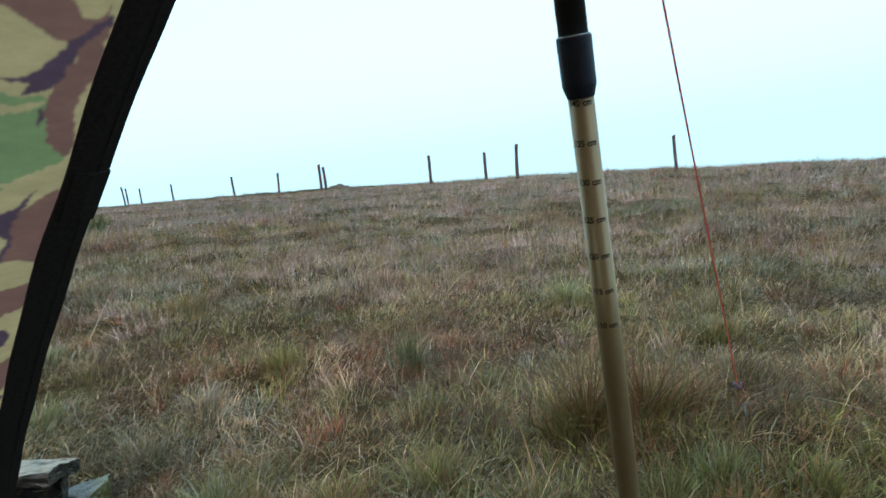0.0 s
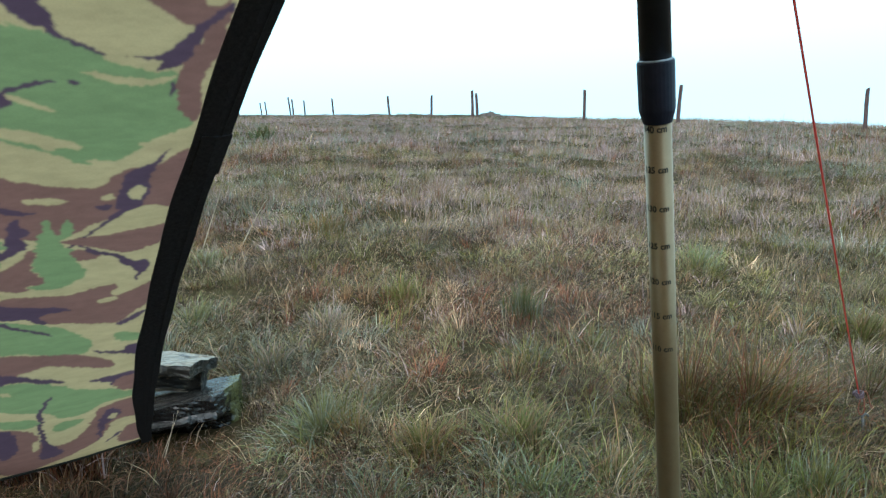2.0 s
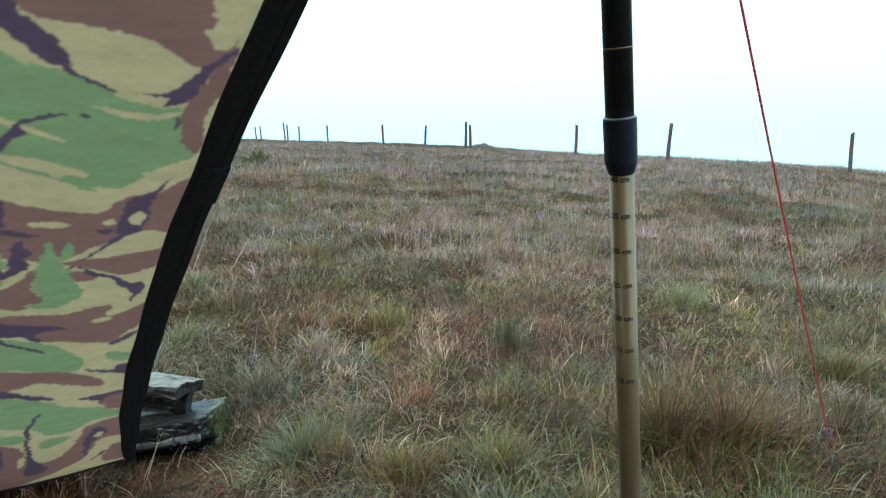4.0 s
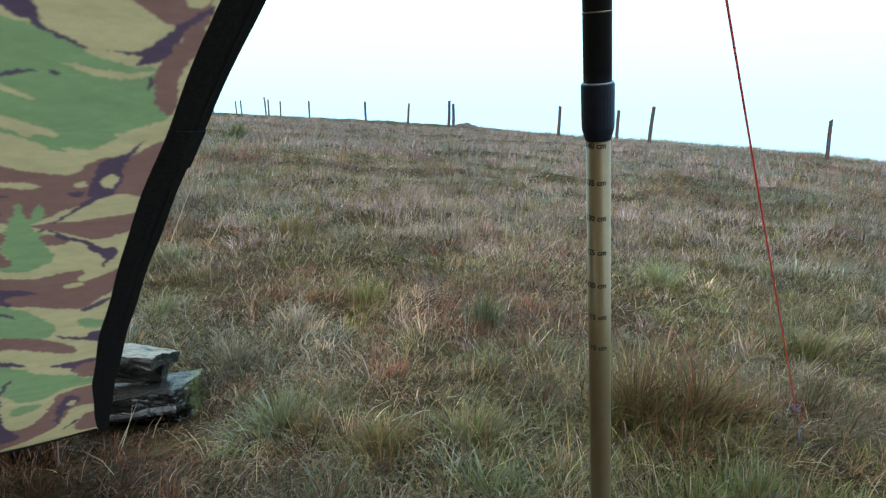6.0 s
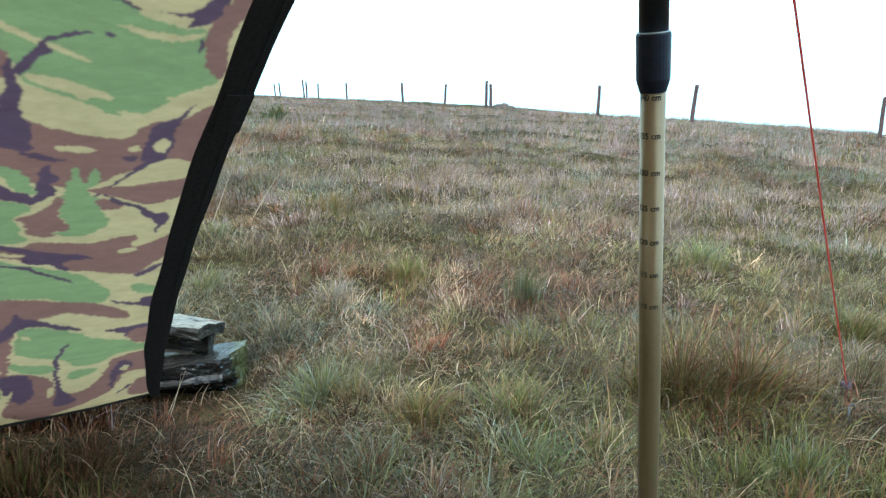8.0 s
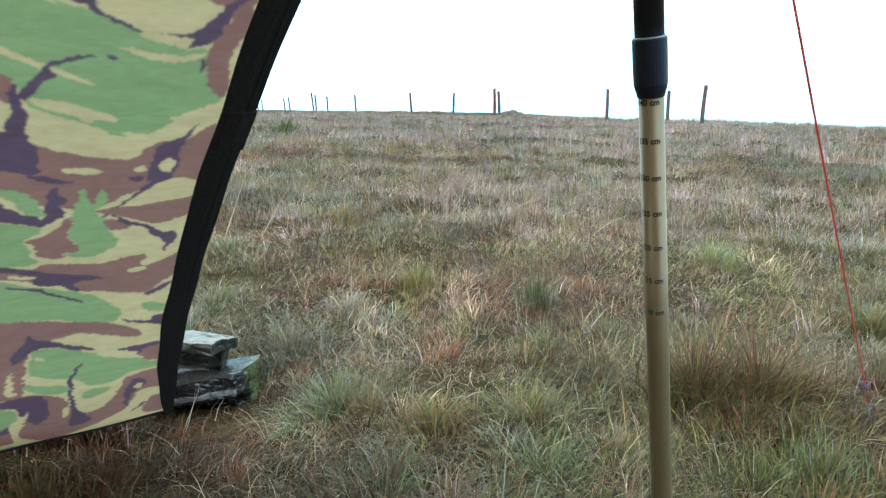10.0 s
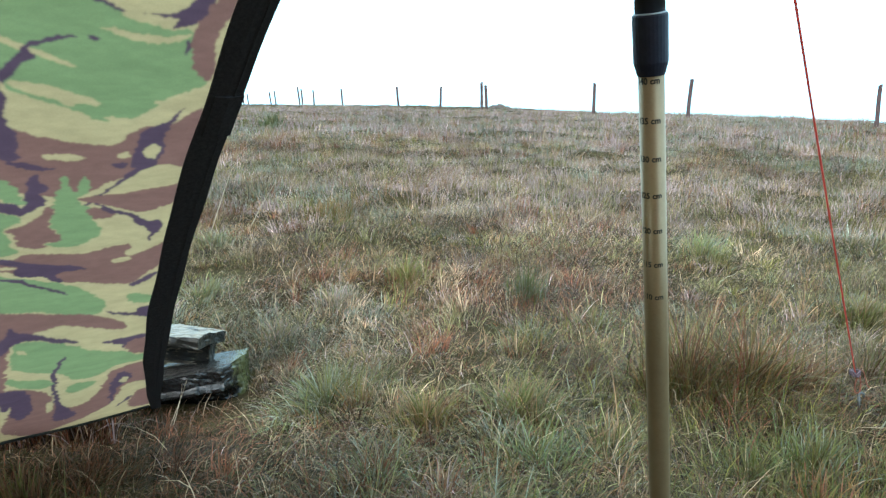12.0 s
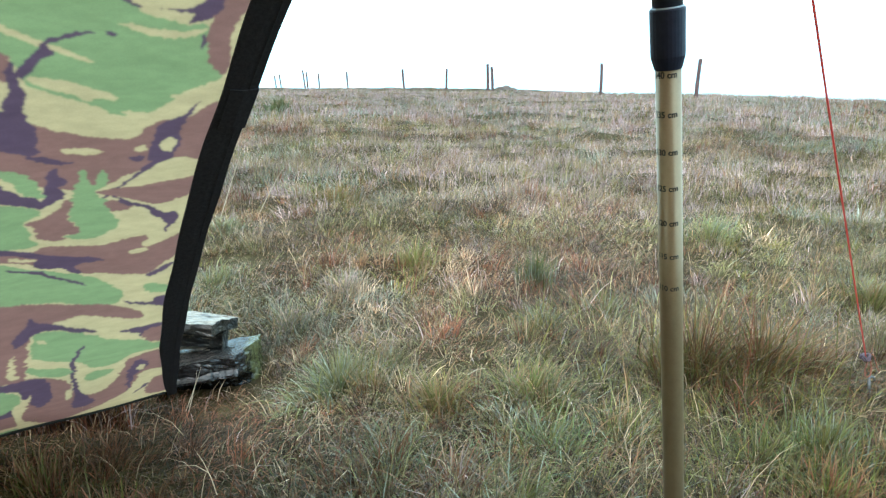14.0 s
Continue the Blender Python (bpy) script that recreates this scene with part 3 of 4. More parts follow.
def strip(rows, thick):
    """A thin closed band: rows of (left, right) points, thickened along the cloth's normal."""
    bm = bmesh.new()
    rings = []
    for a, b in rows:
        a, b = Vector(a), Vector(b)
        m = (a + b) / 2 + T_IN * thick * 0.9
        rings.append([bm.verts.new(p) for p in (a, a + T_IN * thick * 0.6, m, b + T_IN * thick * 0.6, b)])
    for r0, r1 in zip(rings, rings[1:]):
        for k in range(5):
            bm.faces.new((r0[k], r0[(k + 1) % 5], r1[(k + 1) % 5], r1[k]))
    bm.faces.new(rings[0])
    bm.faces.new(rings[-1])
    bmesh.ops.recalc_face_normals(bm, faces=bm.faces)
    return bm


def hem_width(v):
    return 0.017 + 0.016 * min(1.0, max(0.0, v / 0.2)) + 0.001 * math.sin(23 * v)


hem_rows = []
for k in range(110):
    v = -0.012 + (T_HIGH + 0.01) * k / 109
    u = float(tarp_edge(v)) + 0.0007 * math.sin(40 * v)
    hem_rows.append((tarp_point(u, v, 0.002), tarp_point(u + hem_width(v), v, 0.002)))
part("edge_binding", strip(hem_rows, 0.004), webbing, tarp, "black webbing edge binding")
fold = [(tarp_point(u + 0.008, v, 0.0062), tarp_point(u + 0.0095, v, 0.0062)) for v in np.linspace(0, 1.28, 80) for u in [float(tarp_edge(v))]]
part("stitched_seam", strip(fold, 0.0005), webbing, tarp, "dark stitched seam line")
tab = [(tarp_point(float(tarp_edge(v)) - 0.0014, v, 0.003), tarp_point(float(tarp_edge(v)) + 0.026, v, 0.003)) for v in np.linspace(0.702, 0.756, 6)]
part("peg_loop", strip(tab, 0.005), webbing, tarp, "black stitched webbing loop")
bottom_rows = [(tarp_point(u, -0.009, 0.0), tarp_point(u, 0.004, 0.0015)) for u in np.linspace(0.004, 1.28, 60)]
part("bottom_seam", strip(bottom_rows, 0.0025), patch_mat, tarp, "dark narrow stitched bottom seam")


# ---- trekking pole ----
def pole_axis(z):
    return Vector((0.232 - 0.099 * (z - 0.572), 0.431 - 0.165 * (z - 0.572), z))


def turned(profile, sides=28):
    return tube([pole_axis(z) for z, _ in profile], [r for _, r in profile], sides)


foot = pole_axis(ground_at(0.29, 0.525) - 0.03)
pole = thing("trekking_pole", tuple(foot), "gold and black telescopic trekking pole propping the tarp", "trekking pole")
part("lower_tube", turned([(foot.z + 0.02, 0.0080), (0.40, 0.0080), (0.61, 0.0080)]), gold, pole, "gold anodised lower tube with printed scale", True)
part("tip", turned([(foot.z - 0.02, 0.002), (foot.z, 0.004), (foot.z + 0.02, 0.0075)]), black_plastic, pole, "black plastic tip", True)
part("upper_tube", turned([(0.628, 0.0090), (0.8, 0.0090), (0.975, 0.0090)]), black_tube, pole, "black anodised upper tube", True)
part("locking_collar", turned([(0.5992, 0.0084), (0.6002, 0.0087), (0.6060, 0.0103), (0.6070, 0.0105), (0.6335, 0.0107), (0.6345, 0.0103), (0.6348, 0.0092)]), black_plastic, pole, "black plastic locking collar")
part("collar_rim", turned([(0.6343, 0.0100), (0.6352, 0.0100), (0.6354, 0.0091)]), ring_mat, pole, "worn pale rim of the collar", True)

part("sleeve_ring", turned([(0.6760, 0.0089), (0.6762, 0.00915), (0.6768, 0.00915), (0.6770, 0.0089)]), gold, pole, "thin gold ring on the upper tube", True)

# printed scale, wrapped round the tube
axis_dir = (pole_axis(1) - pole_axis(0)).normalized()
face = Vector((-0.14, -0.43, 0.0))
face = (face - axis_dir * face.dot(axis_dir)).normalized()
side = axis_dir.cross(face)
for k in range(7):
    font = bpy.data.curves.new("scale_mark", "FONT")
    font.body = "%d cm" % (140 - 5 * k)
    font.offset = 0.00016
    font.size, font.align_x, font.align_y, font.resolution_u = 0.0056, "CENTER", "CENTER", 3
    text_ob = new("scale_mark", font)
    bpy.context.view_layer.update()
    me = bpy.data.meshes.new_from_object(text_ob.evaluated_get(bpy.context.evaluated_depsgraph_get()))
    bpy.data.objects.remove(text_ob)
    bm = bmesh.new()
    bm.from_mesh(me)
    bpy.data.meshes.remove(me)
    bmesh.ops.subdivide_edges(bm, edges=[e for e in bm.edges if e.calc_length() > 0.0012], cuts=2)
    mid = pole_axis(0.5965 - 0.0242 * k)
    for v in bm.verts:
        a = (v.co.x * 0.92 - 0.0022) / 0.0080
        v.co = mid + axis_dir * v.co.y + (face * math.cos(a) + side * math.sin(a)) * 0.00815
    part("scale_mark", bm, ink, pole)

# ---- guy line and peg ----
KNOT = Vector((0.769, 1.030, 0.121))
TOP = Vector((0.170, 0.305, 0.975))
dull_cord = noisy("dirty_red_cord", [(0.3, (0.14, 0.04, 0.025)), (0.7, (0.3, 0.09, 0.05))], 600, 0.8)
guy = thing("guy_line", tuple(KNOT), "thin red cord guy line running down to a peg", "guy line")
cord_pts = [KNOT.lerp(TOP, k / 60) - Vector((0, 0, 0.006 * math.sin(math.pi * k / 60))) for k in range(61)]
part("cord", tube(cord_pts, [0.00105] * 61, 8), cord_mat, guy, "taut red cord", True)
loop_pts = [KNOT + Vector((0.0045 * math.cos(a) + 0.006, 0.002 * math.sin(2 * a), -0.018 + 0.018 * math.sin(a))) for a in np.linspace(0, math.tau * 1.06, 26)]
part("loop", tube(loop_pts, [0.001] * 26, 8), dull_cord, guy, "slack red cord loop", True)
knot_pts = [KNOT + Vector((0.007 * math.cos(a) * (1 + 0.2 * math.sin(3 * a)), 0.006 * math.sin(a), 0.004 * math.sin(2.3 * a))) for a in np.linspace(0, math.tau * 2.4, 40)]
grey_cord = noisy("grey_toggle", [(0.3, (0.045, 0.026, 0.034)), (0.7, (0.12, 0.07, 0.085))], 300, 0.55)
part("toggle", tube(knot_pts, [0.0018] * 40, 8), grey_cord, guy, "small grey line tensioner knot", True)
tail = [KNOT + Vector((0.004 + 0.018 * t, -0.006 * t, -0.004 - 0.008 * t + 0.012 * math.sin(5 * t))) for t in np.linspace(0, 1, 12)]
part("tail", tube(tail, [0.0009] * 12, 8), dull_cord, guy, "loose red cord end", True)
PEG = KNOT + Vector((0.012, 0.004, -0.044))
peg = thing("tent_peg", (PEG.x + 0.006, PEG.y, PEG.z - 0.07), "dull metal tent peg pushed into the grass", "tent peg")
part("shaft", tube([PEG + Vector((0.008, 0, -0.12)), PEG + Vector((0.002, 0, -0.02)), PEG + Vector((0, 0, 0.002))], [0.0015, 0.0024, 0.0024], 10), steel, peg, "", True)
hook = [PEG + Vector((0.005 * (1 - math.cos(a)) - 0.001, 0, 0.006 * math.sin(a))) for a in np.linspace(0, math.pi * 1.1, 12)]
part("hook", tube(hook, [0.002] * 12, 10), steel, peg, "", True)


# ---- stones holding the tarp down ----
def slab(size, shape, seed):
    """A broken slab: a finely cut box bent by shape(p), then roughened along its bedding."""
    bm = bmesh.new()
    bmesh.ops.create_cube(bm, size=1)
    bmesh.ops.subdivide_edges(bm, edges=bm.edges[:], cuts=19, use_grid_fill=True)
    k = Vector((seed * 3.1, seed * 1.7, seed * 0.9))
    for v in bm.verts:
        p = v.co.copy()
        q = shape(p)
        q.z += 0.05 * noise.noise(Vector((p.x * 2.2, p.y * 2.2, 0.2)) + k) + 0.03 * noise.noise(p * 6 + k) + 0.02 * noise.noise(p * 15 + k)
        q.x += 0.03 * noise.noise(Vector((p.z * 3, p.y * 4, 0.6)) + k) + 0.012 * noise.noise(p * 12 + k)
        q.y += 0.06 * noise.noise(Vector((p.x * 4, p.z * 2, 0.9)) + k) + 0.03 * noise.noise(p * 10 - k)
        v.co = Vector((q.x * size[0], q.y * size[1], q.z * size[2]))
    return bm


def overhanging(p):
    """A flat pale cap, its lower half split away at the front and at the far end."""
    q = p.copy()
    under = min(1.0, max(0.0, (0.20 - p.z) / 0.06))
    q.y += 0.95 * under * max(0.0, 0.5 - p.y) ** 2
    q.x -= 0.10 * under * max(0.0, p.x) * 2 + 0.16 * max(0.0, p.x - 0.25) * max(0.0, -p.y)
    q.z -= 0.10 * max(0.0, p.x) * (p.z > 0) + 0.12 * max(0.0, p.z) * max(0.0, -p.y - 0.3) / 0.2
    return q


def wedge(p):
    """A block whose top runs down to a ragged front ledge and whose end is broken off aslant."""
    q = p.copy()
    q.x -= 0.30 * max(0.0, p.x) * max(0.0, 0.1 - p.y) * 2
    q.z -= 0.25 * max(0.0, p.z) * max(0.0, -p.y + 0.05) + 0.10 * max(0.0, -p.x) * (p.z > 0)
    q.y -= 0.10 * math.exp(-((p.z - 0.02) / 0.07) ** 2) * max(0.0, -p.y) * 2
    q.y += 0.22 * min(1.0, max(0.0, (-0.06 - p.z) / 0.1)) * max(0.0, -p.y) * 2 + 0.2 * (0.5 - p.z) * max(0.0, -p.y) * 2
    return q


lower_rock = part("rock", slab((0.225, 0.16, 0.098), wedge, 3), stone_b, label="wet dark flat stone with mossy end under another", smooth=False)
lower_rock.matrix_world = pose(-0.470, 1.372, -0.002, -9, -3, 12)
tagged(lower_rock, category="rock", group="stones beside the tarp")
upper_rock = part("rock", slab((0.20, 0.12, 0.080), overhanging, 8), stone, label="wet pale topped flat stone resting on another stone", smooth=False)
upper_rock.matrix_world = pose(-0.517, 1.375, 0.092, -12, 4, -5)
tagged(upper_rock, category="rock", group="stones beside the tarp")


# ---- fence posts ----
def fence_post(x, y, top, dx, radius, seed):
    """A split timber stake: uneven sides, weathered slanting top, leaning by dx."""
    z0 = ground_at(x, y)
    h = top - z0
    bm = bmesh.new()
    rings = []
    for i in range(9):
        t = i / 8
        rr = radius * (1.08 - 0.14 * t)
        ring = []
        for k in range(8):
            a = k * math.tau / 8
            w = rr * (1 + 0.14 * noise.noise(Vector((k * 1.3 + seed, t * 3, seed * 2.0))))
            slant = 0.02 * math.cos(a + seed) if i == 8 else 0.0
            ring.append(bm.verts.new((w * math.cos(a) + dx * t + 0.01 * math.sin(4 * t + seed), w * math.sin(a), -0.25 + (h + 0.25) * t + slant)))
        rings.append(ring)
    for r0, r1 in zip(rings, rings[1:]):
        for k in range(8):
            bm.faces.new((r0[k], r0[(k + 1) % 8], r1[(k + 1) % 8], r1[k]))
    bm.faces.new(rings[-1])
    bm.faces.new(rings[0][::-1])
    ob = part("fence_post", bm, timber, label="weathered dark timber fence post standing in moor grass")
    ob.location = (x, y, z0)
    return tagged(ob, category="fence post", group="fence posts along the moor")


for n, (x, y, top, dx, r) in enumerate(((7.54, 11.5, 0.567, 0.03, 0.034), (5.85, 15.75, 0.86, 0.10, 0.047), (6.08, 18.9, 0.82, 0.02, 0.05), (4.36, 18.73, 0.93, 0.01, 0.045),
                                       (1.75, 23.85, 1.10, -0.02, 0.05), (1.57, 24.1, 1.22, 0.05, 0.05), (0.1, 26.85, 1.18, 0.10, 0.045), (-1.75, 30.67, 1.34, -0.02, 0.05),
                                       (-5.22, 37.45, 1.54, -0.03, 0.05), (-7.66, 42.23, 1.64, -0.03, 0.05), (-8.84, 44.5, 1.81, -0.04, 0.055), (-9.17, 45.24, 1.98, -0.09, 0.055),
                                       (-12.12, 50.9, 1.92, -0.05, 0.055), (-12.83, 52.3, 1.89, -0.05, 0.055), (-16.63, 59.7, 2.03, -0.05, 0.06), (-17.52, 61.4, 2.09, -0.05, 0.06))):
    fence_post(x, y, top, dx, r, n + 1)

# ---- peat mound on the skyline ----
bm = bmesh.new()
bmesh.ops.create_grid(bm, x_segments=40, y_segments=24, size=1)
for v in bm.verts:
    r = math.hypot(v.co.x, v.co.y)
    hgt = max(0.0, math.cos(min(1.0, r) * math.pi / 2)) ** 0.8
    v.co = Vector((v.co.x * 0.6, v.co.y * 0.6, 0.23 * hgt * (1 + 0.35 * noise.noise(v.co * 3.0)) - 0.12 + 0.04 * noise.noise(v.co * 9)))
mound = part("peat_mound", bm, peat, label="low dark peat mound on the moor skyline", smooth=True)
mound.location = (2.42, 26.9, ground_at(2.42, 26.9) + 0.02)
tagged(mound, category="mound")


# ---- grass ----
rng = np.random.default_rng(7)
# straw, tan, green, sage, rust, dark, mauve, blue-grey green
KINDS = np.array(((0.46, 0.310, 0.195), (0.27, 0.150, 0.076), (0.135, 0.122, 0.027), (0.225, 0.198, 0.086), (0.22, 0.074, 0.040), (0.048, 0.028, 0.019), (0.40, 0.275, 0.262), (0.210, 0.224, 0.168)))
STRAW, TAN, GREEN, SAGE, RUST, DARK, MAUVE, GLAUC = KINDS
# worn places where the grass is thin: x, y, radius
BALD = ((0.10, 1.27, 0.07), (0.20, 1.56, 0.06), (-0.62, 2.05, 0.09), (0.16, 1.40, 0.05))


def kind_of(x, y, shares):
    """A kind of blade for each place, from patchy shares of each kind."""
    n = len(x)
    w = np.tile(np.array(shares, float), (n, 1))
    a, b, c = field(x, y, 0.7, 11), field(x, y, 0.3, 12), field(x, y, 2.6, 13)
    d = field(x, y, 0.45, 18)
    w[:, 2] *= 0.08 + 5.0 * np.clip(a - 0.38, 0, 1) ** 1.2
    w[:, 3] *= 0.12 + 3.2 * np.clip(b - 0.35, 0, 1) * (0.4 + c)
    w[:, 7] *= 0.06 + 5.0 * np.clip(d - 0.45, 0, 1) * (1.3 - 0.8 * c)
    w[:, 4] *= 0.05 + 5.0 * np.clip(0.95 - a - 0.35 * c, 0, 1) ** 1.8
    w[:, 0] *= 0.35 + 1.3 * field(x, y, 1.1, 15)
    w[:, 6] *= 0.3 + 1.6 * field(x, y, 1.6, 19)
    # rusty dead bracken where the tarp meets the ground, darkened for the shelter's shade
    near_tarp = (x < -0.20 - 0.25 * (y - 0.8)) & (y < 1.3)
    w[near_tarp] *= np.array((0.3, 1.5, 0.7, 0.15, 6.0, 5.0, 0.3, 0.05))
    # coarse darker grass round the peg
    by_peg = np.hypot((x - 0.85) / 0.45, (y - 1.05) / 0.35) < 1 + 0.5 * (b - 0.5)
    w[by_peg] *= np.array((0.4, 1.0, 1.8, 0.5, 1.5, 1.6, 0.3, 0.5))
    # lusher green sward just outside the opening
    lush = (y < 1.25) & (x > -0.12) & (a > 0.3)
    w[lush] *= np.array((0.8, 0.8, 2.0, 1.3, 0.8, 1.0, 0.6, 1.6))
    # pale sage sward beyond the stones, dull green beyond the pole
    sage = np.hypot((x + 0.33) / 0.32, (y - 1.62) / 0.38) < 1 + 0.6 * (b - 0.5)
    w[sage] *= np.array((1.5, 1.0, 0.7, 2.0, 0.3, 0.3, 1.5, 3.0))
    dull = np.hypot((x - 0.42) / 0.30, (y - 1.58) / 0.32) < 1 + 0.6 * (b - 0.5)
    w[dull] *= np.array((0.4, 1.0, 2.0, 1.0, 0.6, 2.0, 0.4, 1.6))
    cum = np.cumsum(w / w.sum(1, keepdims=True), 1)
    return (rng.random(n)[:, None] > cum).sum(1).clip(0, 7)


def shaded(kinds, bleached=0.07, low=0.35):
    """Their colours, with a few bleached blades and some dull ones."""
    n = len(kinds)
    return KINDS[kinds] * (rng.uniform(low, 1.65 - low, n) * np.where(rng.random(n) < bleached, 1.9, 1.0))[:, None]


def comb(x, y):
    """The way the grass has been laid by wind and rain, swirling from place to place."""
    return 1.7 + (field(x, y, 0.28, 41) - 0.5) * 4.5 + (field(x, y, 1.2, 42) - 0.5) * 2.0


def blades(name, x, y, length, width, heading, lean, colour, segs, label, sink=0.01, tip=TAN, tipped=0.45, droop=0.65):
    """Curved tapering blades in one mesh, dry towards their tips."""
    n = len(x)
    base = np.c_[x, y, terrain(x, y) - sink]
    out = np.c_[np.sin(heading), np.cos(heading), np.zeros(n)]
    turn = heading + math.pi / 2 + rng.normal(0, 0.7, n)
    wide = np.c_[np.sin(turn), np.cos(turn), np.zeros(n)] * (width / 2)[:, None]
    lean = np.clip(lean, 0.02, 1.35)
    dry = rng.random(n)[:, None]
    # random darker and paler patches in the colour, for dark hollows between tufts
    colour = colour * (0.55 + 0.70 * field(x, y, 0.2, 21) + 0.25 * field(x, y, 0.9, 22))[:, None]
    verts, tint = [], []
    for s in range(segs + 1):
        t = s / segs
        bend = np.minimum(lean * (1 - droop + droop * t), 1.5)
        p = base + out * (length * t * np.sin(bend))[:, None]
        p[:, 2] += length * t * np.cos(bend)
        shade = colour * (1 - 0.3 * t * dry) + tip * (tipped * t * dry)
        if s < segs:
            f = 1 - 0.75 * t ** 1.5
            verts += [p - wide * f, p + wide * f]
            tint += [shade, shade]
        else:
            verts.append(p)
            tint.append(shade)
    per = 2 * segs + 1
    v = np.stack(verts, 1).reshape(-1, 3)
    c = np.stack(tint, 1).reshape(-1, 3)
    at = np.arange(n)[:, None] * per
    quads = np.concatenate([at + np.array([2 * s, 2 * s + 1, 2 * s + 3, 2 * s + 2]) for s in range(segs - 1)]) if segs > 1 else np.zeros((0, 4), int)
    tris = at + np.array([2 * segs - 2, 2 * segs - 1, 2 * segs])
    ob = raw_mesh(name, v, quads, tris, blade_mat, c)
    return tagged(ob, label, "grass", kind="stuff")


def sector(n, near, far, spread, power):
    """Random places in the fan ahead of the shelter."""
    a = rng.uniform(-0.78 * spread, spread, n)
    d = (near ** power + rng.random(n) * (far ** power - near ** power)) ** (1 / power)
    return d * np.sin(a), d * np.cos(a)


def stones(x, y):
    return (np.abs(x + 0.47) < 0.115) & (np.abs(y - 1.40) < 0.085)


def clear(x, y):
    """Places free for grass: beside the pole's foot and the stones."""
    return (np.hypot(x - 0.29, y - 0.525) > 0.012) & ~stones(x, y)


def worn(x, y):
    """How bare the ground is, 0 to 1."""
    w = np.zeros(len(x))
    for px, py, r in BALD:
        w = np.maximum(w, np.exp(-(((x - px) / 1.6) ** 2 + (y - py) ** 2) / (2 * (0.6 * r) ** 2)))
    return w


def trimmed(x, y, ln):
    """Shorter beside the tarp, to keep its edge and the stones in view."""
    return np.where((x < -0.15) & (y < 1.4) & (y > 0.5), ln * 0.75, ln) * (1 - 0.6 * worn(x, y))


def mat(name, n, near, far, spread, power, length, width, shares, label, lean=1.0, bleached=0.07, low=0.35):
    """The flattened layer: short blades lying the way the grass is combed."""
    x, y = sector(n, near, far, spread, power)
    k = clear(x, y) & (rng.random(n) > 0.75 * worn(x, y))
    x, y = x[k], y[k]
    n = len(x)
    ln = trimmed(x, y, length * rng.uniform(0.5, 1.5, n) * (0.6 + 0.8 * field(x, y, 0.5, 14)))
    heading = np.where(rng.random(n) < 0.45, rng.uniform(0, math.tau, n), comb(x, y) + rng.normal(0, 0.7, n))
    blades(name, x, y, ln, width * rng.uniform(0.5, 1.4, n), heading, rng.normal(lean, 0.25, n), shaded(kind_of(x, y, shares), bleached, low), 2, label)


def clumps(name, count, each, near, far, spread, power, size, length, width, segs, shares, label, upright=0.6, pure=0.75, bleached=0.07, uneven=0.4, low=0.35):
    """Many small tufts, each mostly of one kind of grass, its blades arching outwards."""
    cx, cy = sector(count, near, far, spread, power)
    n = count * each
    k = np.repeat(np.arange(count), each)
    big = (0.45 + 1.2 * rng.random(count) ** 1.5)[k]
    r, a = np.abs(rng.normal(0, 0.6, n)) * big * size, rng.uniform(0, math.tau, n)
    x, y = cx[k] + r * np.sin(a), cy[k] + r * np.cos(a)
    ln = trimmed(x, y, length * (0.4 + 0.6 * big) * rng.uniform(0.5, 1.15, n) * np.where(rng.random(n) < 0.04, 1.5, 1.0))
    heading = a + rng.normal(0, 0.7, n) + 0.9 * np.sin(comb(cx, cy)[k] - a)
    lean = np.abs(rng.normal(upright, 0.25, n)) * (0.5 + 0.7 * r / (size * big))
    own = kind_of(cx, cy, shares)[k]
    kinds = np.where(rng.random(n) < pure, own, kind_of(x, y, shares))
    tone = rng.uniform(1 - uneven, 1 + uneven, count)[k][:, None]
    keep = clear(x, y) & (rng.random(n) > 0.9 * worn(x, y))
    blades(name, x[keep], y[keep], ln[keep], (width * rng.uniform(0.6, 1.4, n))[keep], heading[keep], lean[keep], (shaded(kinds, bleached, low) * tone)[keep], segs, label)


WIDE = radians(57)
# mauve and blue-grey shares grow with distance: mist painted into the blades
MIX = (0.17, 0.26, 0.40, 0.28, 0.21, 0.10, 0.11, 0.28)
DRY = (0.13, 0.18, 0.16, 0.22, 0.12, 0.08, 0.48, 0.48)
MOOR = (0.12, 0.20, 0.26, 0.26, 0.15, 0.08, 0.34, 0.55)
LIE = (0.24, 0.30, 0.30, 0.22, 0.26, 0.42, 0.10, 0.12)
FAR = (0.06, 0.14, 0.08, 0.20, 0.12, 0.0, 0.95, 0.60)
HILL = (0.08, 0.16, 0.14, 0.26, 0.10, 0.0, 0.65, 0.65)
mat("moor_grass", 190000, 0.3, 3.2, WIDE, 1.4, 0.058, 0.0016, LIE, "matted straw and green moor grass close to the shelter", 1.18, 0.12, 0.15)
clumps("moor_grass", 900, 85, 0.45, 3.2, WIDE, 1.5, 0.065, 0.068, 0.0018, 3, MIX, "green and rusty tufts of moor grass close to the shelter", 0.95, 0.75, 0.12, 0.45, 0.22)
mat("moor_grass", 112000, 3.0, 8.0, WIDE, 1.4, 0.07, 0.0031, DRY, "matted straw-coloured moor grass", 1.1, 0.04)
clumps("moor_grass", 2800, 40, 3.0, 8.0, WIDE, 1.5, 0.085, 0.092, 0.0026, 2, MOOR, "patchy tufts of green and straw moor grass", 0.6, 0.65, 0.05, 0.3, 0.45)
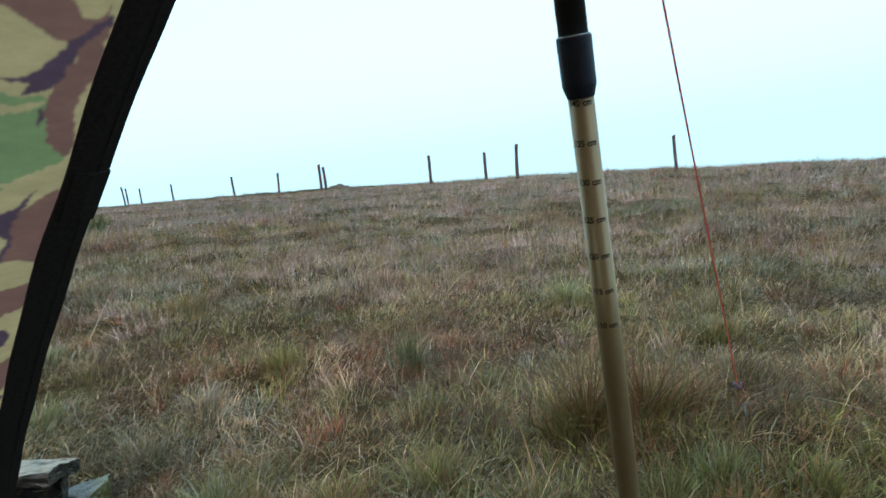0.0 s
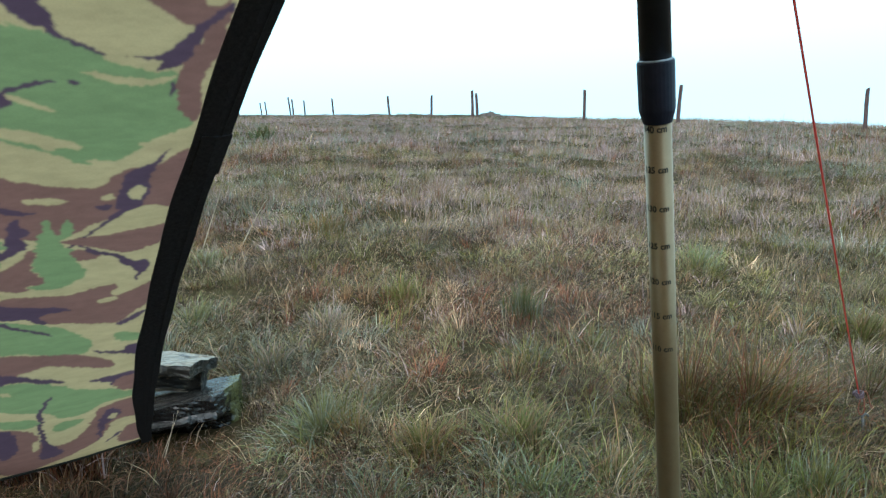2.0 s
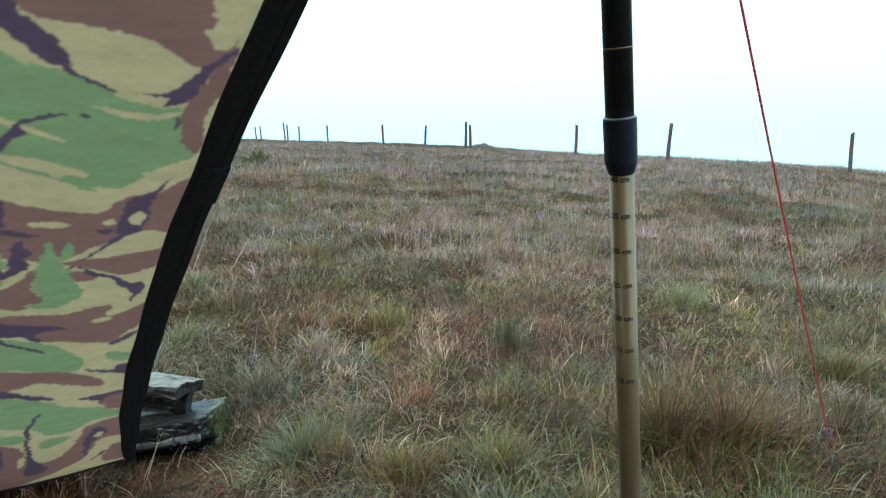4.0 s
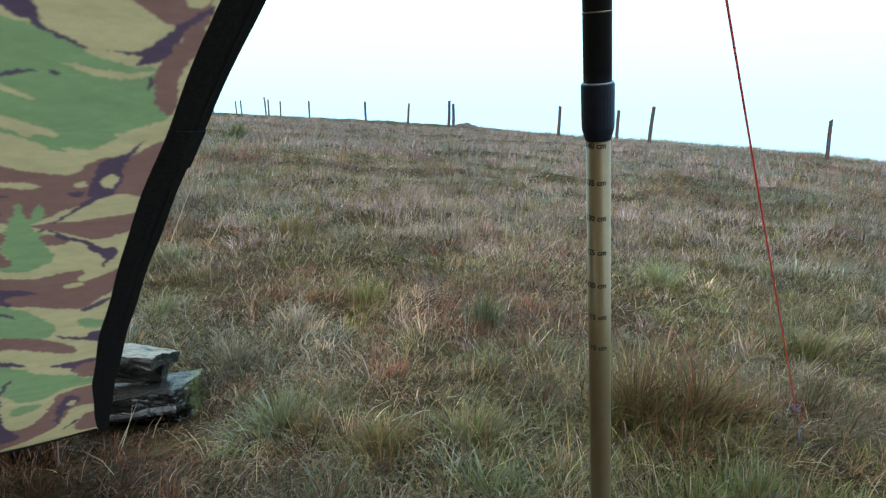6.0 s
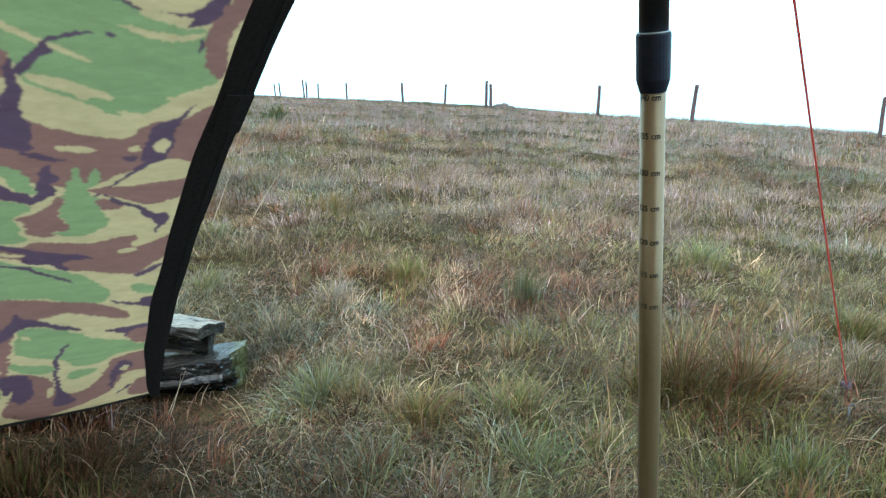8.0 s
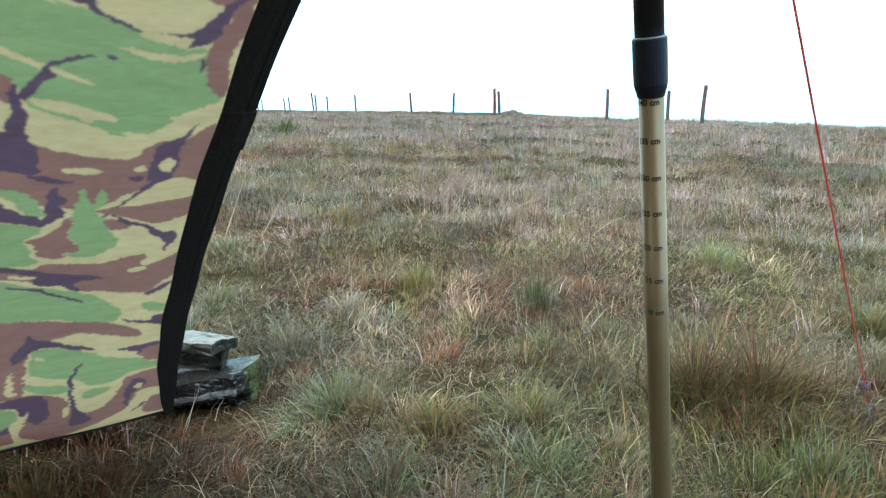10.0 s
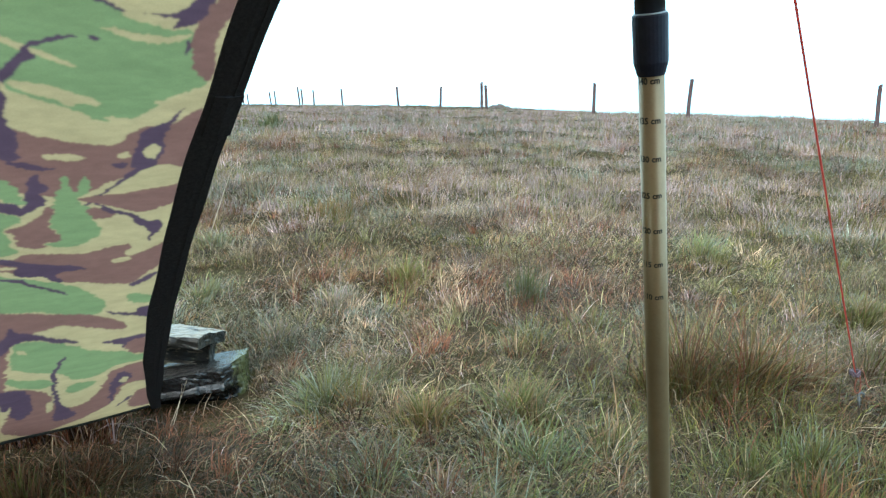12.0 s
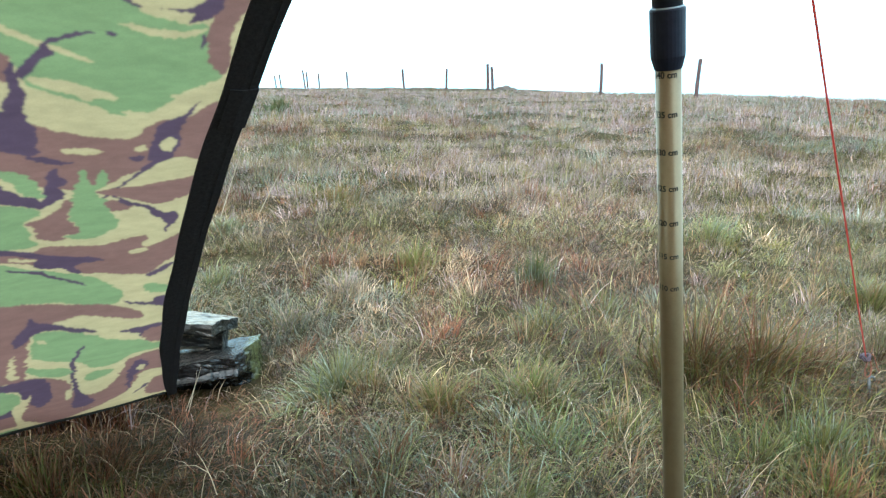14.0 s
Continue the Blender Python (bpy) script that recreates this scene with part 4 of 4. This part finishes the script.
mat("moor_grass", 90000, 7.5, 22.0, radians(54), 1.5, 0.10, 0.009, FAR, "rough moor grass with mist painted into its colour", 1.1, 0.02, 0.6)
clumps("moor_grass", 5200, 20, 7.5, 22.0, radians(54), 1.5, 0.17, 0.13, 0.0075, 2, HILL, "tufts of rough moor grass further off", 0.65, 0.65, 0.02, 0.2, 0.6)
clumps("moor_grass", 5600, 8, 20.0, 75.0, radians(52), 1.3, 0.35, 0.11, 0.018, 2, FAR, "distant moor grass on the skyline with mist painted in", 1.0, 0.5, 0.0, 0.15, 0.65)


def all_round(n, near, far, length, width, shares, label, lean):
    """The moor beside and behind the shelter."""
    a = rng.uniform(0.95, math.tau - 0.74, n)
    d = np.sqrt(near ** 2 + rng.random(n) * (far ** 2 - near ** 2))
    x, y = d * np.sin(a), d * np.cos(a)
    ln = length * rng.uniform(0.5, 1.4, n) * (0.5 + field(x, y, 0.5, 14))
    blades("moor_grass", x, y, ln, width * rng.uniform(0.6, 1.4, n), rng.uniform(0, math.tau, n), rng.normal(lean, 0.25, n), shaded(kind_of(x, y, shares)), 2, label)


all_round(15000, 0.9, 5.0, 0.11, 0.012, MIX, "rough moor grass beside and behind the shelter", 0.85)
all_round(12000, 4.8, 16.0, 0.14, 0.03, FAR, "rough moor grass behind the shelter with mist painted in", 0.9)
# unseen long grass added against the tarp's outer foot to shade the lower cloth
n = 12000
u, off = rng.uniform(-0.02, 1.25, n), 0.09 + np.abs(rng.normal(0, 0.06, n))
x, y = T_CORNER[0] + u * T_ACROSS[0] - off * 0.52, T_CORNER[1] + u * T_ACROSS[1] + off * 0.853
k = ~stones(x, y) & (u > 0.06)
x, y, u = x[k], y[k], u[k]
n = len(x)
blades("moor_grass", x, y, rng.uniform(0.10, 0.22, n) * np.where(u > 0.22, 1.4, 1.0), rng.uniform(0.002, 0.0035, n), rng.uniform(0, math.tau, n), rng.normal(0.5, 0.25, n),
       shaded(kind_of(x, y, DRY)), 3, "unseen long dry grass added outside the tarp to shade it")

# bleached stalks, lying or arching over
x, y = sector(2600, 0.4, 5.0, WIDE, 1.6)
k = clear(x, y)
x, y = x[k], y[k]
n = len(x)
blades("fallen_straw", x, y, trimmed(x, y, rng.uniform(0.05, 0.14, n)), rng.uniform(0.0009, 0.0018, n), rng.uniform(0, math.tau, n), rng.uniform(0.8, 1.35, n),
       STRAW * rng.uniform(0.7, 1.4, n)[:, None], 3, "bleached dry stalks lying over the moor grass", -0.01)


def tussock(x, y, size, count, length, width, colours, label, upright=0.5, name="grass_tussock", sweep=1.7, swept=0.8, tip=STRAW, tipped=0.3):
    """One tuft: blades from a tight foot, arching over and out, most of them swept one way."""
    r, a = np.abs(rng.normal(0, 0.5, count)) * size, rng.uniform(0, math.tau, count)
    px, py = x + r * np.sin(a), y + r * np.cos(a)
    c = np.array(colours)[rng.integers(0, len(colours), count)] * rng.uniform(0.5, 1.3, count)[:, None]
    heading = a + rng.normal(0, 0.9, count) + swept * np.sin(sweep - a)
    lean = np.abs(rng.normal(upright, 0.35, count)) * (0.6 + 0.9 * r / size)
    return blades(name, px, py, length * (0.25 + 0.55 * rng.random(count) ** 1.3), 0.85 * width * rng.uniform(0.6, 1.3, count), heading, lean, c, 4, label, 0.01, tip, tipped, 0.8)


LUSH, BRIGHT, PALE, TEAL = (np.array(c) for c in ((0.093, 0.100, 0.019), (0.14, 0.160, 0.036), (0.24, 0.22, 0.080), (0.143, 0.185, 0.072)))
GINGER, OLIVE = np.array((0.28, 0.145, 0.048)), np.array((0.14, 0.125, 0.030))
RUSTY = [GINGER * 0.8, GINGER, GINGER * 0.5, RUST * 0.8, OLIVE, OLIVE, OLIVE * 0.6, LUSH, RUST, TAN, DARK]
# the great rusty tussock between pole and peg
tussock(0.50, 1.19, 0.08, 420, 0.17, 0.0027, [OLIVE, LUSH, GREEN, GINGER, OLIVE * 1.3], "large olive green and ginger grass tussock", 0.6, swept=0.5)
tussock(0.55, 1.19, 0.12, 720, 0.29, 0.0027, RUSTY, "large ginger brown and green grass tussock", 0.65, swept=0.3, tipped=0.15)
tussock(0.66, 1.17, 0.12, 680, 0.27, 0.0027, RUSTY, "large ginger brown and green grass tussock", 0.75, swept=0.3, tipped=0.15)
tussock(0.60, 1.09, 0.08, 420, 0.12, 0.0026, [LUSH, OLIVE, GREEN, DARK, OLIVE * 1.3], "low olive grass tuft by the pole", 0.85)
tussock(0.75, 1.16, 0.09, 420, 0.16, 0.0025, [TAN * 0.7, GINGER * 0.7, TAN, RUST, OLIVE * 0.7], "dull ginger grass tussock near the peg", 0.85)
tussock(0.90, 1.20, 0.14, 620, 0.15, 0.0026, [TAN * 0.5, GREEN * 0.7, LUSH * 0.8, RUST * 0.6, OLIVE * 0.7, DARK], "olive and rusty grass tussock", 0.8)
# along the foreground
tussock(-0.15, 1.24, 0.12, 760, 0.17, 0.0027, [GLAUC, GLAUC * 1.3, SAGE, PALE, TEAL, GREEN], "pale blue-green grass tussock", 0.85, swept=0.2)
tussock(-0.08, 1.20, 0.05, 220, 0.13, 0.0022, [GINGER, STRAW, TAN, OLIVE * 1.3], "ginger and straw grass tuft", 0.55, swept=0.3)
tussock(0.22, 1.12, 0.09, 560, 0.16, 0.0025, [BRIGHT, PALE, OLIVE * 1.4, LUSH, TAN], "bright green grass tussock swept over", 0.95, sweep=1.3, swept=1.3)
tussock(0.05, 1.10, 0.09, 520, 0.15, 0.0025, [OLIVE, OLIVE * 1.4, GINGER, TAN, LUSH], "olive grass tussock with straw tips", 0.8, swept=0.4, tipped=0.6)
tussock(0.23, 0.96, 0.09, 480, 0.13, 0.0026, [TEAL, TEAL * 1.3, GLAUC, PALE, GREEN], "blue-green grass tuft", 0.8, swept=0.4)
tussock(0.36, 0.99, 0.08, 380, 0.11, 0.0025, [BRIGHT, LUSH, GREEN, TAN], "short green grass tuft beside the pole", 0.8)
tussock(-0.02, 0.92, 0.10, 380, 0.12, 0.0024, [TEAL, GLAUC, LUSH, RUST, TAN], "thin blue-green and rusty grass tuft", 0.8)
tussock(0.08, 0.86, 0.09, 360, 0.11, 0.0024, [MAUVE, TAN, RUST * 1.5, STRAW], "pinkish dry grass tuft", 0.85)
tussock(0.17, 0.82, 0.09, 400, 0.12, 0.0026, [BRIGHT, GREEN, PALE, TAN], "fresh green grass tuft", 0.8)
tussock(0.64, 0.91, 0.12, 720, 0.11, 0.0026, [TEAL, BRIGHT, GLAUC, LUSH, GREEN], "tall blue-green grass tussock by the peg", 0.6, swept=0.4)
tussock(0.54, 0.90, 0.10, 480, 0.11, 0.0027, [BRIGHT, LUSH, TEAL, GREEN, PALE], "bright green grass tussock", 0.8)
tussock(0.60, 0.81, 0.10, 560, 0.11, 0.0026, [GINGER, GINGER, RUST * 1.4, BRIGHT, LUSH], "ginger and green grass tuft", 0.75)
tussock(0.76, 0.84, 0.10, 520, 0.10, 0.0026, [BRIGHT, LUSH, TEAL, GINGER], "lush green grass tussock", 0.7)
tussock(0.46, 0.83, 0.08, 340, 0.09, 0.0025, [TAN, RUST, GREEN, GLAUC, MAUVE], "low rusty and green grass tuft beside the pole", 0.9)
tussock(0.39, 1.31, 0.07, 300, 0.10, 0.0026, [GINGER * 0.5, RUST * 0.7, DARK, OLIVE], "dark brown dead grass tuft", 1.0)
tussock(0.86, 1.04, 0.10, 420, 0.09, 0.0026, [LUSH * 0.7, OLIVE * 0.7, RUST * 0.7, DARK], "dark olive trodden grass round the peg", 0.95)
tussock(1.02, 1.36, 0.15, 620, 0.14, 0.0030, [OLIVE * 0.7, LUSH * 0.8, TAN * 0.5, GREEN * 0.7, DARK], "dark olive grass tussock", 0.8)
tussock(1.10, 1.12, 0.13, 520, 0.12, 0.0030, [OLIVE * 0.7, LUSH * 0.8, RUST * 0.6, DARK], "dark olive grass tussock", 0.9)
tussock(1.20, 1.68, 0.16, 520, 0.15, 0.0034, [OLIVE * 0.8, LUSH, TAN * 0.7, GREEN * 0.8], "dull olive grass tussock", 0.8)
tussock(0.30, 1.50, 0.10, 420, 0.13, 0.0026, [GLAUC * 0.7, GREEN, LUSH, OLIVE * 0.8], "dull green grass tuft", 0.8)
tussock(0.46, 1.58, 0.12, 420, 0.13, 0.0026, [GLAUC * 0.8, GREEN, LUSH, TAN * 0.7], "dull green grass tuft", 0.8)
tussock(-0.34, 1.60, 0.13, 520, 0.12, 0.0024, [GLAUC, SAGE, PALE, STRAW, MAUVE], "pale sage grass tuft beyond the stones", 0.95)
tussock(-0.22, 1.80, 0.12, 460, 0.12, 0.0026, [GLAUC, SAGE, MAUVE, STRAW], "pale sage grass tuft", 0.95)
tussock(-0.60, 1.85, 0.13, 460, 0.12, 0.0026, [GLAUC, SAGE, PALE, TEAL], "pale sage grass tuft", 0.95)
# further out on the moor
tussock(0.32, 1.81, 0.06, 260, 0.19, 0.0034, [TEAL * 0.6, LUSH, GLAUC * 0.8], "upright dark blue-green rushy tuft", 0.35)
tussock(-0.02, 1.95, 0.10, 420, 0.15, 0.0030, [OLIVE * 1.3, BRIGHT, TAN, PALE], "olive green grass tussock", 0.6)
tussock(-0.75, 2.42, 0.14, 420, 0.13, 0.0032, [GLAUC * 1.2, SAGE, TEAL, PALE], "pale blue-green spreading grass tuft", 0.95)
tussock(-0.43, 3.05, 0.13, 380, 0.16, 0.0038, [OLIVE, GREEN, TAN, GINGER], "olive brown grass tussock", 0.6)
tussock(1.75, 3.45, 0.16, 360, 0.17, 0.0040, [OLIVE * 0.7, LUSH * 0.7, TAN * 0.6], "dark olive grass tussock", 0.6)
tussock(1.02, 2.30, 0.12, 380, 0.15, 0.0032, [GLAUC, PALE, TEAL], "blue-green grass tussock", 0.75)
tussock(-2.3, 9.7, 0.22, 420, 0.36, 0.011, [TEAL * 0.45, TEAL * 0.6, LUSH * 0.8], "dark green rush clump", 0.5, "rush_clump")
# under the tarp's lower edge
tussock(-0.5, 0.98, 0.22, 1300, 0.05, 0.0022, [RUST, TAN, DARK, RUST], "rusty brown dry grass under the tarp", 0.9)
tussock(-0.54, 0.88, 0.10, 420, 0.10, 0.0026, [LUSH, GREEN, TAN * 0.8, RUST], "dark olive grass tuft under the tarp's lower edge", 0.35)
tussock(-0.40, 0.80, 0.10, 420, 0.09, 0.0026, [LUSH, GREEN, TAN * 0.8, RUST], "dark olive and brown grass tuft beside the tarp", 0.4)


def stalk(x, y, dx, dz, label, dy=0.0, thick=1.0):
    """One tall bleached seed stalk, bowed, with a sparse head."""
    z = ground_at(x, y)
    pts = [(x + dx * s, y + dy * s + 0.02 * math.sin(3 * s), z - 0.01 + (dz + 0.01) * (1.25 * s - 0.25 * s * s)) for s in np.linspace(0, 1, 9)]
    ob = part("grass_stalk", tube(pts, [thick * (0.0022 - 0.0016 * k / 8) for k in range(9)], 5), straw_mat, label=label, smooth=True)
    return tagged(ob, category="grass stalk", group="tall dry stalks")


straw_mat = noisy("bleached_straw", [(0.3, (0.40, 0.30, 0.20)), (0.7, (0.55, 0.43, 0.31))], 120, 0.6)
stalk(-0.86, 2.67, 0.12, 0.26, "tall bleached grass stalk standing above the moor grass")
stalk(-0.71, 2.69, 0.13, 0.19, "tall bleached grass stalk standing above the moor grass")
stalk(0.30, 3.23, 0.22, 0.09, "pale dry grass stalk leaning low over the grass")
stalk(0.33, 3.33, 0.10, 0.15, "pale dry grass stalk leaning low over the grass")
stalk(0.66, 2.73, 0.12, 0.07, "pale dry grass stalk leaning low over the grass")
stalk(1.05, 1.28, -0.03, 0.05, "long yellow stalk lying across the grass by the peg", -0.27)
stalk(0.09, 1.105, -0.025, 0.05, "short bleached stalk standing in olive grass")
stalk(0.09, 1.235, 0.055, 0.012, "pale broken stalk lying on bare ground", 0.02)
thin_stalk = 0.45
stalk(-0.478, 1.235, 0.044, 0.093, "thin pale grass stalk in front of the stones", 0.015, thin_stalk)
stalk(-0.470, 1.230, 0.026, 0.086, "thin pale grass stalk in front of the stones", 0.020, thin_stalk)
